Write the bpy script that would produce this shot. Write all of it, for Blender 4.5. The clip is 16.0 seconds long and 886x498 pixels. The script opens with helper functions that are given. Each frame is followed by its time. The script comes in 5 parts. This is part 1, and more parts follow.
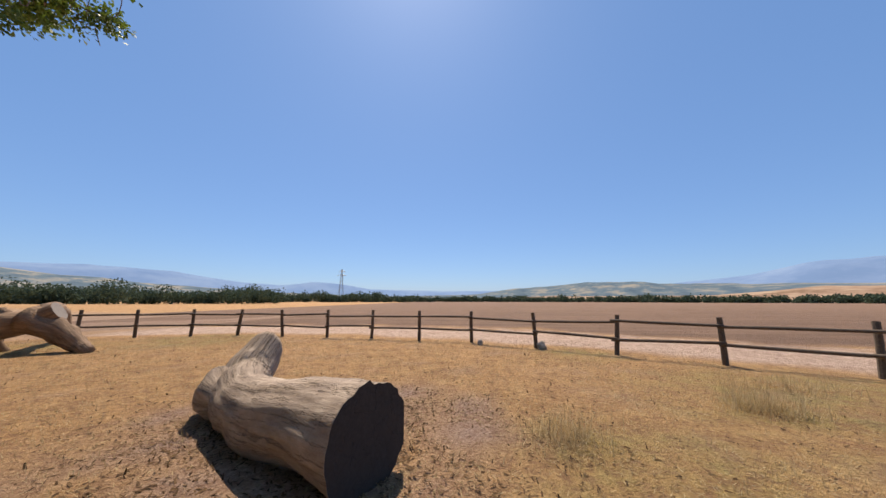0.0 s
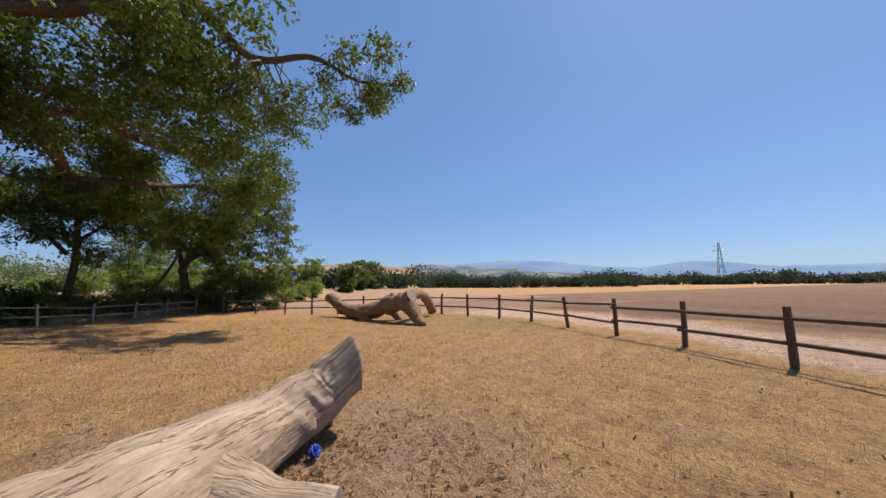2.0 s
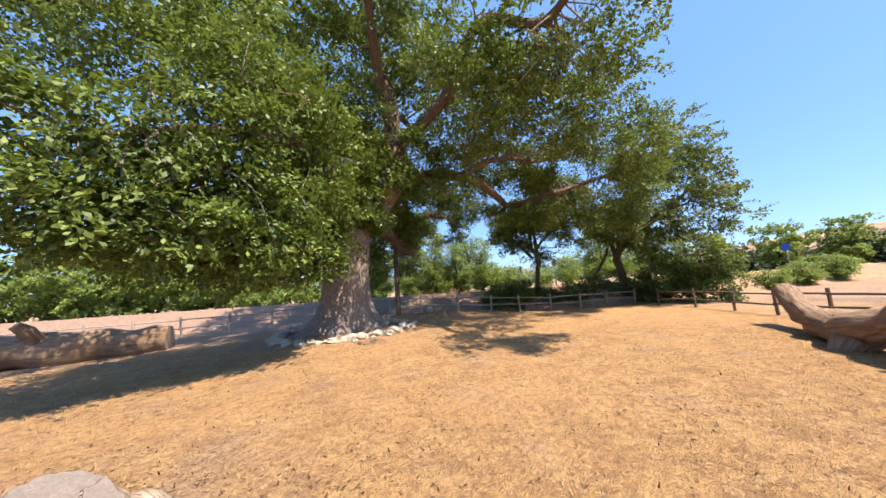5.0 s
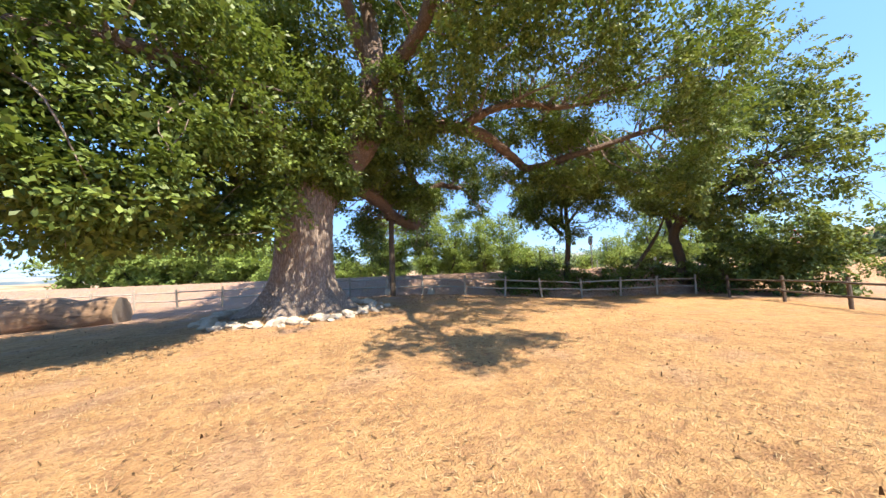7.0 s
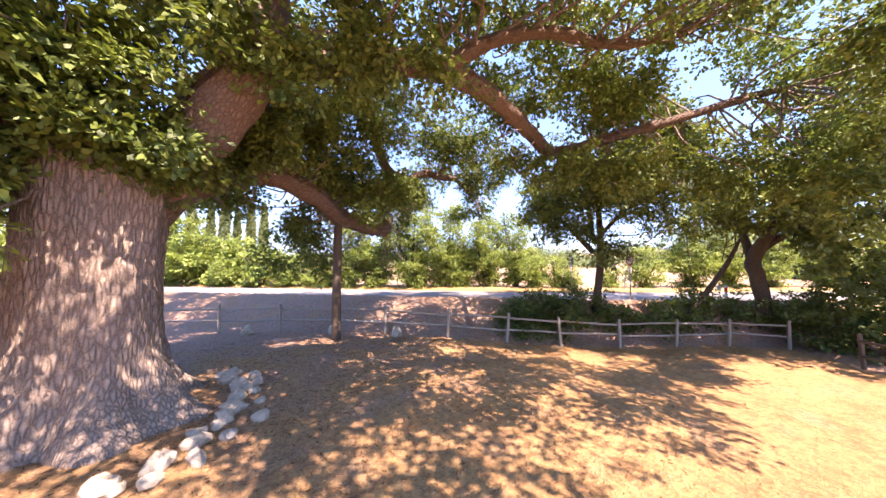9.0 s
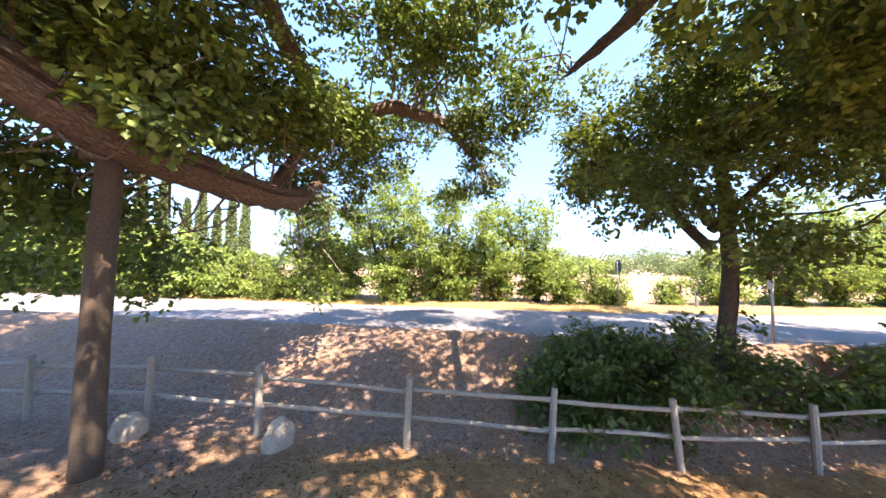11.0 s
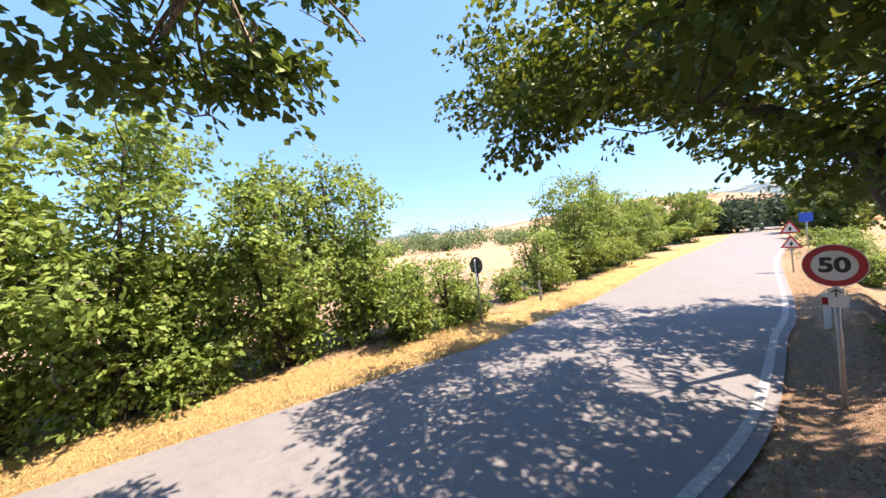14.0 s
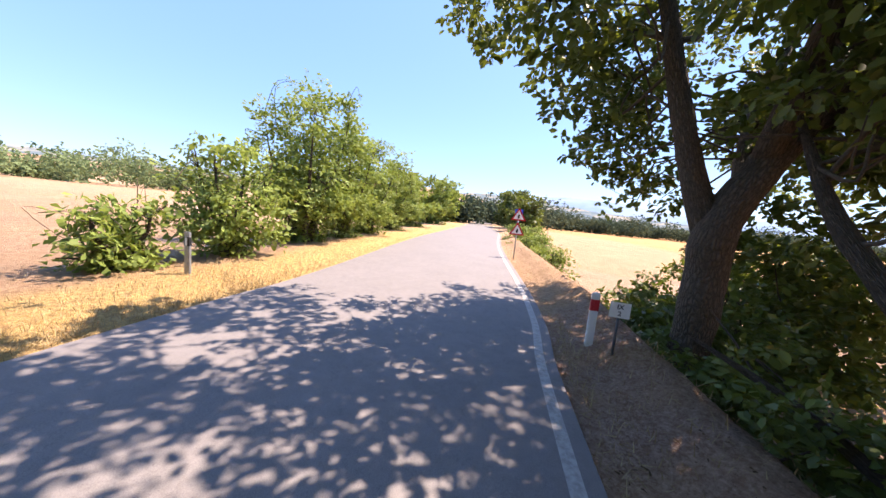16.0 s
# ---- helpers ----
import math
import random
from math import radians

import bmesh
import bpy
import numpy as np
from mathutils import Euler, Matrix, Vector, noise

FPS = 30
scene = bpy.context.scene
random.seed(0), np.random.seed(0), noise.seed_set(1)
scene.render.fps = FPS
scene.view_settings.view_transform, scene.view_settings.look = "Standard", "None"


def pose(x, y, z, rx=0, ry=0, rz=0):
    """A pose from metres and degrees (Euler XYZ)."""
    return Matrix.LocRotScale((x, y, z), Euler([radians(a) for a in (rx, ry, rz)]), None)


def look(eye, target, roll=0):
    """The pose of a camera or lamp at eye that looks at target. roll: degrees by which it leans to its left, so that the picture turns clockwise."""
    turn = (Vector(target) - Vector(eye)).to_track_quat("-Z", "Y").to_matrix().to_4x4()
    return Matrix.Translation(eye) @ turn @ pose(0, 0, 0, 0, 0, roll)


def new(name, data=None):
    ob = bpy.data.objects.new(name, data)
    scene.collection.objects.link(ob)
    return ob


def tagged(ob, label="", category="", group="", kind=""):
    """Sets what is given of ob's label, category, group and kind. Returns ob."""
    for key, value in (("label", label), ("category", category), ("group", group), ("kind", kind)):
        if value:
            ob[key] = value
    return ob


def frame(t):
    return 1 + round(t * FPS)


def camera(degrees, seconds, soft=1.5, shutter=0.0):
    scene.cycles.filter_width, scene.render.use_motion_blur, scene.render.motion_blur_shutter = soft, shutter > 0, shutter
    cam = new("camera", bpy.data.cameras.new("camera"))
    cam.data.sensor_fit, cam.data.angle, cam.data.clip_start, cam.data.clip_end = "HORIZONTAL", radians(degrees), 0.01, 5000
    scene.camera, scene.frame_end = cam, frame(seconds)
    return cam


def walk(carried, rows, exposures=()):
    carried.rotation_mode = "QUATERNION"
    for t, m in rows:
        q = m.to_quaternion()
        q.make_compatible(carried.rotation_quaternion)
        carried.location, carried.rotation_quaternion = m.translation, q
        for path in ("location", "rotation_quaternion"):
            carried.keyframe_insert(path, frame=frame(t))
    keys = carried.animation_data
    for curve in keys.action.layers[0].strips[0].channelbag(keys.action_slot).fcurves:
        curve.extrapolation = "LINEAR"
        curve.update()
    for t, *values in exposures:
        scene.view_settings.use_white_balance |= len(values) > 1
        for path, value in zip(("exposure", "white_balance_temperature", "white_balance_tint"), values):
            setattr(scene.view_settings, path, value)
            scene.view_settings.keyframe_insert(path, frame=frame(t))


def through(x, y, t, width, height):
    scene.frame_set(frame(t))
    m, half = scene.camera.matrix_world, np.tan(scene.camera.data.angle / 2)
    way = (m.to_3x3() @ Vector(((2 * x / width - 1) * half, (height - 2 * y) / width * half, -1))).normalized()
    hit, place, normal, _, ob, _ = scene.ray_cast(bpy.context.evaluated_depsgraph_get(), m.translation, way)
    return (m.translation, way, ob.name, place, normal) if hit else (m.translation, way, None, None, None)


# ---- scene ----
cam = camera(109.9, 16.0)
PATH = [
    (0, (-0.011, 1.397, 1.469), (-0.05, 3.37, 1.796), 0.1),
    (0.5, (0.649, 2.349, 1.627), (0.016, 4.221, 1.936), 1.3),
    (1, (0.969, 3.29, 1.691), (-0.171, 4.909, 1.971), 1.7),
    (1.5, (1.038, 4.175, 1.653), (-0.443, 5.496, 1.902), 0.8),
    (2, (0.874, 5.034, 1.541), (-0.868, 5.989, 1.774), -0.7),
    (2.5, (0.479, 5.835, 1.359), (-1.432, 6.38, 1.588), -2.4),
    (3, (-0.068, 6.569, 1.152), (-2.052, 6.654, 1.384), -3.7),
    (3.5, (-0.685, 7.169, 1.251), (-2.631, 6.774, 1.494), -5.0),
    (4, (-1.383, 7.704, 1.458), (-3.174, 6.855, 1.723), -5.3),
    (4.5, (-2.151, 8.137, 1.723), (-3.692, 6.89, 1.987), -5.0),
    (4.7, (-2.456, 8.233, 1.797), (-3.89, 6.865, 2.063), -4.7),
    (6.8, (-6.257, 7.652, 1.467), (-7.332, 5.974, 1.634), -2.4),
    (7, (-6.521, 7.428, 1.469), (-7.597, 5.749, 1.618), -2.3),
    (7.5, (-7.224, 6.696, 1.666), (-8.31, 5.022, 1.792), -2.4),
    (8, (-8.083, 5.871, 2.171), (-9.166, 4.193, 2.273), -2.1),
    (8.5, (-9.124, 4.788, 2.676), (-10.193, 3.1, 2.754), -1.0),
    (9, (-10.318, 3.51, 2.913), (-11.368, 1.811, 3.002), 0.2),
    (9.5, (-11.599, 2.251, 2.898), (-12.613, 0.53, 2.99), 1.3),
    (9.7, (-12.083, 1.74, 2.883), (-13.082, 0.009, 2.956), 1.7),
    (11.8, (-15.336, -3.584, 3.047), (-16.414, -5.258, 3.235), -1.3),
    (12, (-15.54, -4.032, 3.221), (-16.659, -5.677, 3.428), -2.1),
    (12.5, (-16.18, -5.122, 3.809), (-17.447, -6.659, 3.989), -3.9),
    (13, (-17.039, -6.097, 4.061), (-18.47, -7.488, 4.194), -5.2),
    (13.5, (-18.013, -6.997, 4.048), (-19.582, -8.234, 4.135), -5.4),
    (14, (-19.09, -7.708, 3.952), (-20.968, -8.395, 3.922), -5.8),
    (14.5, (-20.418, -7.92, 3.58), (-22.409, -8.069, 3.47), -5.6),
    (15, (-21.884, -7.674, 3.385), (-23.844, -7.335, 3.178), -3.7),
    (15.5, (-23.617, -6.858, 3.104), (-25.534, -6.342, 2.859), 0.7),
    (16, (-25.368, -5.78, 2.926), (-27.236, -5.108, 2.684), 5.7),
]
walk(cam, [(t, look(eye, target, roll)) for t, eye, target, roll in PATH],
     exposures=((0, 0.2, 7000, 13), (1.5, 0.1, 6900, 13), (3, 0.4, 6950, 13), (4.5, 1.0, 6850, 13), (7, 1.5, 6850, 10), (8, 1.6, 6950, 23), (9.5, 2.4, 7550, 35), (12, 2.22, 7050, 10), (13, 1.92, 7200, 13), (14.5, 1.45, 7200, 17), (16, 1.45, 7350, 23)))

# ---- light ----
SUN_DIR = Vector((-0.079, 0.501, 0.862))          # towards the sun
world = bpy.data.worlds.new("world")
scene.world = world
world.use_nodes = True
wn = world.node_tree
sky = wn.nodes.new("ShaderNodeTexSky")
sky.sky_type, sky.sun_disc = "NISHITA", False
sky.sun_elevation, sky.sun_rotation = radians(59.5), radians(-9)
sky.altitude, sky.air_density, sky.dust_density, sky.ozone_density = 250, 1.0, 0.6, 3.5
tint = wn.nodes.new("ShaderNodeMix")
tint.data_type, tint.blend_type = "RGBA", "MULTIPLY"
tint.inputs[0].default_value, tint.inputs[7].default_value = 1.0, (0.88, 0.98, 1.10, 1)
wn.links.new(sky.outputs[0], tint.inputs[6])
even = wn.nodes.new("ShaderNodeMix")
even.data_type = "RGBA"
even.inputs[0].default_value, even.inputs[7].default_value = 0.5, (1.15, 2.7, 5.9, 1)
wn.links.new(tint.outputs[2], even.inputs[6])
wn.links.new(even.outputs[2], wn.nodes["Background"].inputs[0])
wn.nodes["Background"].inputs[1].default_value = 0.112
sun_data = bpy.data.lights.new("sun", "SUN")
sun_data.energy, sun_data.angle, sun_data.color = 5.0, radians(0.55), (1.0, 0.92, 0.79)
sun_lamp = new("sun", sun_data)
sun_lamp.matrix_world = look(SUN_DIR * 60, (0, 0, 0))

rng = np.random.default_rng(7)


# ---- materials ----
def material(name, build):
    m = bpy.data.materials.new(name)
    m.use_nodes = True
    nt = m.node_tree
    build(nt, nt.nodes["Principled BSDF"])
    return m


def node(nt, kind, **values):
    n = nt.nodes.new(kind)
    for key, value in values.items():
        n.inputs[key.replace("_", " ")].default_value = value
    return n


def ramp(nt, fac, stops):
    r = nt.nodes.new("ShaderNodeValToRGB")
    while len(r.color_ramp.elements) < len(stops):
        r.color_ramp.elements.new(0.5)
    for e, (p, c) in zip(r.color_ramp.elements, stops):
        e.position, e.color = p, (*c, 1)
    nt.links.new(fac, r.inputs[0])
    return r.outputs[0]


def noise_tex(nt, scale, detail=4, rough=0.6, vector=None, stretch=None):
    n = node(nt, "ShaderNodeTexNoise", Scale=scale, Detail=detail, Roughness=rough)
    if stretch:
        mp = nt.nodes.new("ShaderNodeMapping")
        mp.inputs["Scale"].default_value = stretch
        nt.links.new(vector, mp.inputs[0])
        vector = mp.outputs[0]
    if vector:
        nt.links.new(vector, n.inputs["Vector"])
    return n.outputs["Fac"]


def position(nt):
    return nt.nodes.new("ShaderNodeNewGeometry").outputs["Position"]


def local(nt):
    return nt.nodes.new("ShaderNodeTexCoord").outputs["Object"]


def mix(nt, fac, a, b, mode="MIX"):
    m = nt.nodes.new("ShaderNodeMix")
    m.data_type, m.blend_type = "RGBA", mode
    for sock, v in ((m.inputs[0], fac), (m.inputs[6], a), (m.inputs[7], b)):
        if isinstance(v, (int, float)):
            sock.default_value = v
        elif isinstance(v, tuple):
            sock.default_value = (*v, 1)
        else:
            nt.links.new(v, sock)
    return m.outputs[2]


def maths(nt, op, a, b):
    m = nt.nodes.new("ShaderNodeMath")
    m.operation = op
    for sock, v in zip(m.inputs, (a, b)):
        if isinstance(v, (int, float)):
            sock.default_value = v
        else:
            nt.links.new(v, sock)
    return m.outputs[0]


def bump(nt, bsdf, height, strength, distance):
    b = node(nt, "ShaderNodeBump", Strength=strength, Distance=distance)
    nt.links.new(height, b.inputs["Height"])
    nt.links.new(b.outputs[0], bsdf.inputs["Normal"])


def attr(nt, name):
    a = nt.nodes.new("ShaderNodeAttribute")
    a.attribute_name = name
    return a.outputs["Fac"]


def ground_look(nt, b):
    p = position(nt)
    big, mid, fine = noise_tex(nt, 0.35, 4, 0.6, p), noise_tex(nt, 2.2, 5, 0.65, p), noise_tex(nt, 26, 5, 0.75, p)
    straw = noise_tex(nt, 60, 3, 0.6, p)
    grass = ramp(nt, fine, [(0.30, (0.12, 0.065, 0.026)), (0.46, (0.29, 0.18, 0.075)), (0.6, (0.44, 0.30, 0.135)), (0.78, (0.58, 0.43, 0.22))])
    grass = mix(nt, 0.55, grass, ramp(nt, mid, [(0.3, (0.17, 0.085, 0.036)), (0.5, (0.37, 0.22, 0.085)), (0.7, (0.46, 0.31, 0.13))]))
    grass = mix(nt, maths(nt, "MULTIPLY", ramp(nt, big, [(0.45, (0, 0, 0)), (0.65, (1, 1, 1))]), 0.5), grass, (0.40, 0.24, 0.10))
    grass = mix(nt, maths(nt, "MULTIPLY", attr(nt, "green"), ramp(nt, mid, [(0.35, (0.2, 0.2, 0.2)), (0.6, (1, 1, 1))])), grass, ramp(nt, fine, [(0.3, (0.10, 0.10, 0.025)), (0.7, (0.27, 0.26, 0.075))]))
    soil = ramp(nt, fine, [(0.3, (0.13, 0.088, 0.062)), (0.5, (0.27, 0.195, 0.14)), (0.72, (0.42, 0.32, 0.24))])
    col = mix(nt, attr(nt, "bare"), grass, soil)
    pale = ramp(nt, mid, [(0.3, (0.36, 0.26, 0.17)), (0.7, (0.52, 0.40, 0.28))])
    col = mix(nt, attr(nt, "track"), col, mix(nt, 0.35, pale, ramp(nt, fine, [(0.3, (0.25, 0.17, 0.1)), (0.7, (0.58, 0.46, 0.33))])))
    rows = noise_tex(nt, 0.5, 3, 0.6, p, (0.08, 1.6, 1.0))
    field = mix(nt, 0.5, ramp(nt, big, [(0.3, (0.125, 0.083, 0.05)), (0.7, (0.19, 0.128, 0.077))]), ramp(nt, rows, [(0.35, (0.10, 0.068, 0.042)), (0.65, (0.22, 0.15, 0.092))]))
    col = mix(nt, attr(nt, "field"), col, field)
    gold = mix(nt, 0.5, ramp(nt, mid, [(0.3, (0.25, 0.175, 0.105)), (0.7, (0.35, 0.26, 0.165))]), ramp(nt, big, [(0.3, (0.24, 0.17, 0.105)), (0.7, (0.36, 0.265, 0.17))]))
    col = mix(nt, attr(nt, "gold"), col, gold)
    col = mix(nt, attr(nt, "verge"), col, ramp(nt, fine, [(0.3, (0.26, 0.175, 0.06)), (0.5, (0.42, 0.30, 0.115)), (0.7, (0.54, 0.41, 0.18))]))
    tuft = noise_tex(nt, 9, 5, 0.7, p)
    col = mix(nt, maths(nt, "MULTIPLY", ramp(nt, tuft, [(0.38, (1, 1, 1)), (0.54, (0, 0, 0))]), 0.55), col, (0.16, 0.088, 0.05))
    col = mix(nt, 1.0, col, (1.44, 1.35, 1.46), "MULTIPLY")
    nt.links.new(col, b.inputs["Base Color"])
    b.inputs["Roughness"].default_value = 0.95
    b.inputs["Specular IOR Level"].default_value = 0.15
    bump(nt, b, maths(nt, "ADD", maths(nt, "ADD", fine, maths(nt, "MULTIPLY", straw, 0.6)), maths(nt, "MULTIPLY", tuft, 1.3)), 1.0, 0.06)


def asphalt_look(nt, b):
    p = position(nt)
    grit, patch, wear = noise_tex(nt, 160, 3, 0.7, p), noise_tex(nt, 0.8, 5, 0.65, p), noise_tex(nt, 6, 4, 0.6, p)
    col = mix(nt, 0.5, ramp(nt, patch, [(0.3, (0.135, 0.122, 0.128)), (0.7, (0.21, 0.19, 0.194))]), ramp(nt, wear, [(0.3, (0.125, 0.115, 0.12)), (0.7, (0.22, 0.202, 0.202))]))
    col = mix(nt, 0.4, col, ramp(nt, grit, [(0.35, (0.10, 0.095, 0.10)), (0.65, (0.32, 0.295, 0.29))]))
    crack = noise_tex(nt, 0.9, 6, 0.75, p)
    col = mix(nt, maths(nt, "MULTIPLY", ramp(nt, crack, [(0.494, (0, 0, 0)), (0.5, (1, 1, 1)), (0.506, (0, 0, 0))]), 0.35), col, (0.06, 0.058, 0.06))
    nt.links.new(col, b.inputs["Base Color"])
    b.inputs["Roughness"].default_value = 0.85
    bump(nt, b, grit, 0.4, 0.006)


def paint_line_look(nt, b):
    p = position(nt)
    worn = ramp(nt, noise_tex(nt, 14, 5, 0.75, p), [(0.34, (0.25, 0.235, 0.235)), (0.6, (0.40, 0.39, 0.38))])
    nt.links.new(worn, b.inputs["Base Color"])
    b.inputs["Roughness"].default_value = 0.8


def bark_look(dark, mid, light, scale=9.0, strength=1.0, along=False):
    def build(nt, b):
        p = local(nt)
        ridge = nt.nodes.new("ShaderNodeTexVoronoi")
        ridge.feature = "DISTANCE_TO_EDGE"
        mp = nt.nodes.new("ShaderNodeMapping")
        mp.inputs["Scale"].default_value = (scale * 0.6, scale * 3.0, 1) if along else (scale, scale, scale * 0.22)
        warp = mix(nt, 0.03 if along else 0.08, nt.nodes.new("ShaderNodeUVMap").outputs[0] if along else p, nt.nodes.new("ShaderNodeTexNoise").outputs["Color"], "ADD")
        nt.links.new(warp, mp.inputs[0])
        nt.links.new(mp.outputs[0], ridge.inputs["Vector"])
        ridge.inputs["Scale"].default_value = 1.6
        fine, big = noise_tex(nt, 40, 5, 0.7, p), noise_tex(nt, 1.3, 4, 0.6, p)
        col = ramp(nt, ridge.outputs[0], [(0.0, dark), (0.16, mid), (0.5, light)])
        col = mix(nt, 0.45, col, ramp(nt, fine, [(0.3, dark), (0.7, light)]))
        col = mix(nt, maths(nt, "MULTIPLY", big, 0.4), col, mid)
        nt.links.new(col, b.inputs["Base Color"])
        b.inputs["Roughness"].default_value = 0.92
        b.inputs["Specular IOR Level"].default_value = 0.2
        bump(nt, b, maths(nt, "ADD", maths(nt, "MINIMUM", ridge.outputs[0], 0.3), maths(nt, "MULTIPLY", fine, 0.15)), strength, 0.06)
    return build


def deadwood_look(tone):
    def build(nt, b):
        p = local(nt)
        uv = nt.nodes.new("ShaderNodeUVMap").outputs[0]
        grain = noise_tex(nt, 1.0, 6, 0.7, uv, (2.2, 26, 1))
        crack = noise_tex(nt, 1.0, 5, 0.7, uv, (0.55, 15, 1))
        big, fine = noise_tex(nt, 2.4, 4, 0.6, p), noise_tex(nt, 70, 4, 0.7, p)
        col = ramp(nt, grain, [(0.3, (0.20, 0.145, 0.11)), (0.5, (0.44, 0.345, 0.27)), (0.7, (0.62, 0.51, 0.41))])
        col = mix(nt, maths(nt, "MULTIPLY", ramp(nt, big, [(0.42, (0, 0, 0)), (0.62, (1, 1, 1))]), 0.55), col, (0.27, 0.205, 0.165))
        line = ramp(nt, crack, [(0.488, (0, 0, 0)), (0.5, (1, 1, 1)), (0.512, (0, 0, 0))])
        col = mix(nt, maths(nt, "MULTIPLY", line, 0.6), col, (0.09, 0.065, 0.05))
        col = mix(nt, 0.2, col, ramp(nt, fine, [(0.3, (0.15, 0.12, 0.1)), (0.7, (0.55, 0.48, 0.4))]))
        col = mix(nt, 1.0, col, tone, "MULTIPLY")
        nt.links.new(col, b.inputs["Base Color"])
        b.inputs["Roughness"].default_value = 0.85
        b.inputs["Specular IOR Level"].default_value = 0.25
        bump(nt, b, maths(nt, "SUBTRACT", grain, maths(nt, "MULTIPLY", line, 0.8)), 0.8, 0.025)
    return build


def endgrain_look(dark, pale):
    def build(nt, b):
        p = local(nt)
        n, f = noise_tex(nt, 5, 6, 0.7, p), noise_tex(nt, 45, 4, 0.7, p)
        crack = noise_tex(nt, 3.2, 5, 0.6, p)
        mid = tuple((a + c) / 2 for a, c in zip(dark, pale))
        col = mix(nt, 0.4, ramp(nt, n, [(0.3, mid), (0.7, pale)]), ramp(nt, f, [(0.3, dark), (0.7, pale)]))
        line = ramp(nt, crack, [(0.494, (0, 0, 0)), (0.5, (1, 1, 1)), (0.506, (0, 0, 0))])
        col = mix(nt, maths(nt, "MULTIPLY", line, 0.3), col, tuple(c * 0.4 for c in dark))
        nt.links.new(col, b.inputs["Base Color"])
        b.inputs["Roughness"].default_value = 0.9
        bump(nt, b, maths(nt, "SUBTRACT", n, line), 0.6, 0.03)
    return build


def wood_rail_look(dark, light):
    def build(nt, b):
        p = local(nt)
        rnd = nt.nodes.new("ShaderNodeObjectInfo").outputs["Random"]
        g = noise_tex(nt, 3, 5, 0.7, p, (14, 14, 14))
        col = ramp(nt, g, [(0.3, dark), (0.7, light)])
        col = mix(nt, maths(nt, "MULTIPLY", rnd, 0.35), col, dark)
        nt.links.new(col, b.inputs["Base Color"])
        b.inputs["Roughness"].default_value = 0.85
        bump(nt, b, g, 0.5, 0.01)
    return build


def leaf_look(dark, light, glow, through=0.3, rough=0.55, shine=0.25):
    def build(nt, b):
        rnd = nt.nodes.new("ShaderNodeNewGeometry").outputs["Random Per Island"]
        p = position(nt)
        big = noise_tex(nt, 0.55, 3, 0.6, p)
        col = ramp(nt, maths(nt, "ADD", maths(nt, "MULTIPLY", rnd, 0.6), maths(nt, "MULTIPLY", big, 0.45)), [(0.15, dark), (0.55, tuple((a + c) / 2 for a, c in zip(dark, light))), (0.95, light)])
        nt.links.new(col, b.inputs["Base Color"])
        b.inputs["Roughness"].default_value = rough
        b.inputs["Specular IOR Level"].default_value = shine
        tr = nt.nodes.new("ShaderNodeBsdfTranslucent")
        nt.links.new(mix(nt, 0.6, col, glow), tr.inputs[0])
        ms = nt.nodes.new("ShaderNodeMixShader")
        ms.inputs[0].default_value = through
        nt.links.new(b.outputs[0], ms.inputs[1])
        nt.links.new(tr.outputs[0], ms.inputs[2])
        nt.links.new(ms.outputs[0], nt.nodes["Material Output"].inputs[0])
    return build


def plain_look(color, rough=0.6, metal=0.0, spread=0.25, scale=18):
    def build(nt, b):
        n = noise_tex(nt, scale, 5, 0.65, local(nt))
        lo = tuple(c * (1 - spread) for c in color)
        nt.links.new(ramp(nt, n, [(0.3, lo), (0.7, color)]), b.inputs["Base Color"])
        b.inputs["Roughness"].default_value, b.inputs["Metallic"].default_value = rough, metal
        bump(nt, b, n, 0.15, 0.01)
    return build


def hill_look(c1, c2, c3, scale):
    def build(nt, b):
        p = position(nt)
        n, f = noise_tex(nt, scale, 5, 0.6, p), noise_tex(nt, scale * 6, 5, 0.7, p)
        col = ramp(nt, maths(nt, "ADD", maths(nt, "MULTIPLY", n, 0.75), maths(nt, "MULTIPLY", f, 0.25)), [(0.38, c1), (0.5, c2), (0.6, c3)])
        nt.links.new(col, b.inputs["Base Color"])
        b.inputs["Roughness"].default_value = 1.0
        b.inputs["Specular IOR Level"].default_value = 0.0
    return build


M_GROUND = material("dry_meadow", ground_look)
M_ROAD = material("worn_asphalt", asphalt_look)
M_LINE = material("worn_white_paint", paint_line_look)
M_OAK_BARK = material("oak_bark", bark_look((0.045, 0.030, 0.024), (0.27, 0.205, 0.165), (0.50, 0.415, 0.35), 11, 1.0))
M_LIMB_BARK = material("oak_limb_bark", bark_look((0.06, 0.038, 0.03), (0.21, 0.145, 0.11), (0.36, 0.265, 0.21), 9, along=True))
M_BARK = material("bark", bark_look((0.03, 0.024, 0.018), (0.10, 0.08, 0.06), (0.2, 0.165, 0.13), 8, along=True))
M_DEAD = material("weathered_deadwood", deadwood_look((0.92, 0.87, 0.81)))
M_DEAD_BROWN = material("brown_deadwood", deadwood_look((0.72, 0.58, 0.46)))
M_LITTER = material("leaf_litter", leaf_look((0.06, 0.032, 0.016), (0.20, 0.115, 0.055), (0.1, 0.06, 0.03), 0.1, 0.8, 0.1))
M_END = material("sawn_end", endgrain_look((0.15, 0.12, 0.10), (0.31, 0.26, 0.22)))
# Near-black end wood, used on the first trunk's thick end.
M_END_DARK = material("dark_end", endgrain_look((0.012, 0.009, 0.008), (0.05, 0.037, 0.03)))
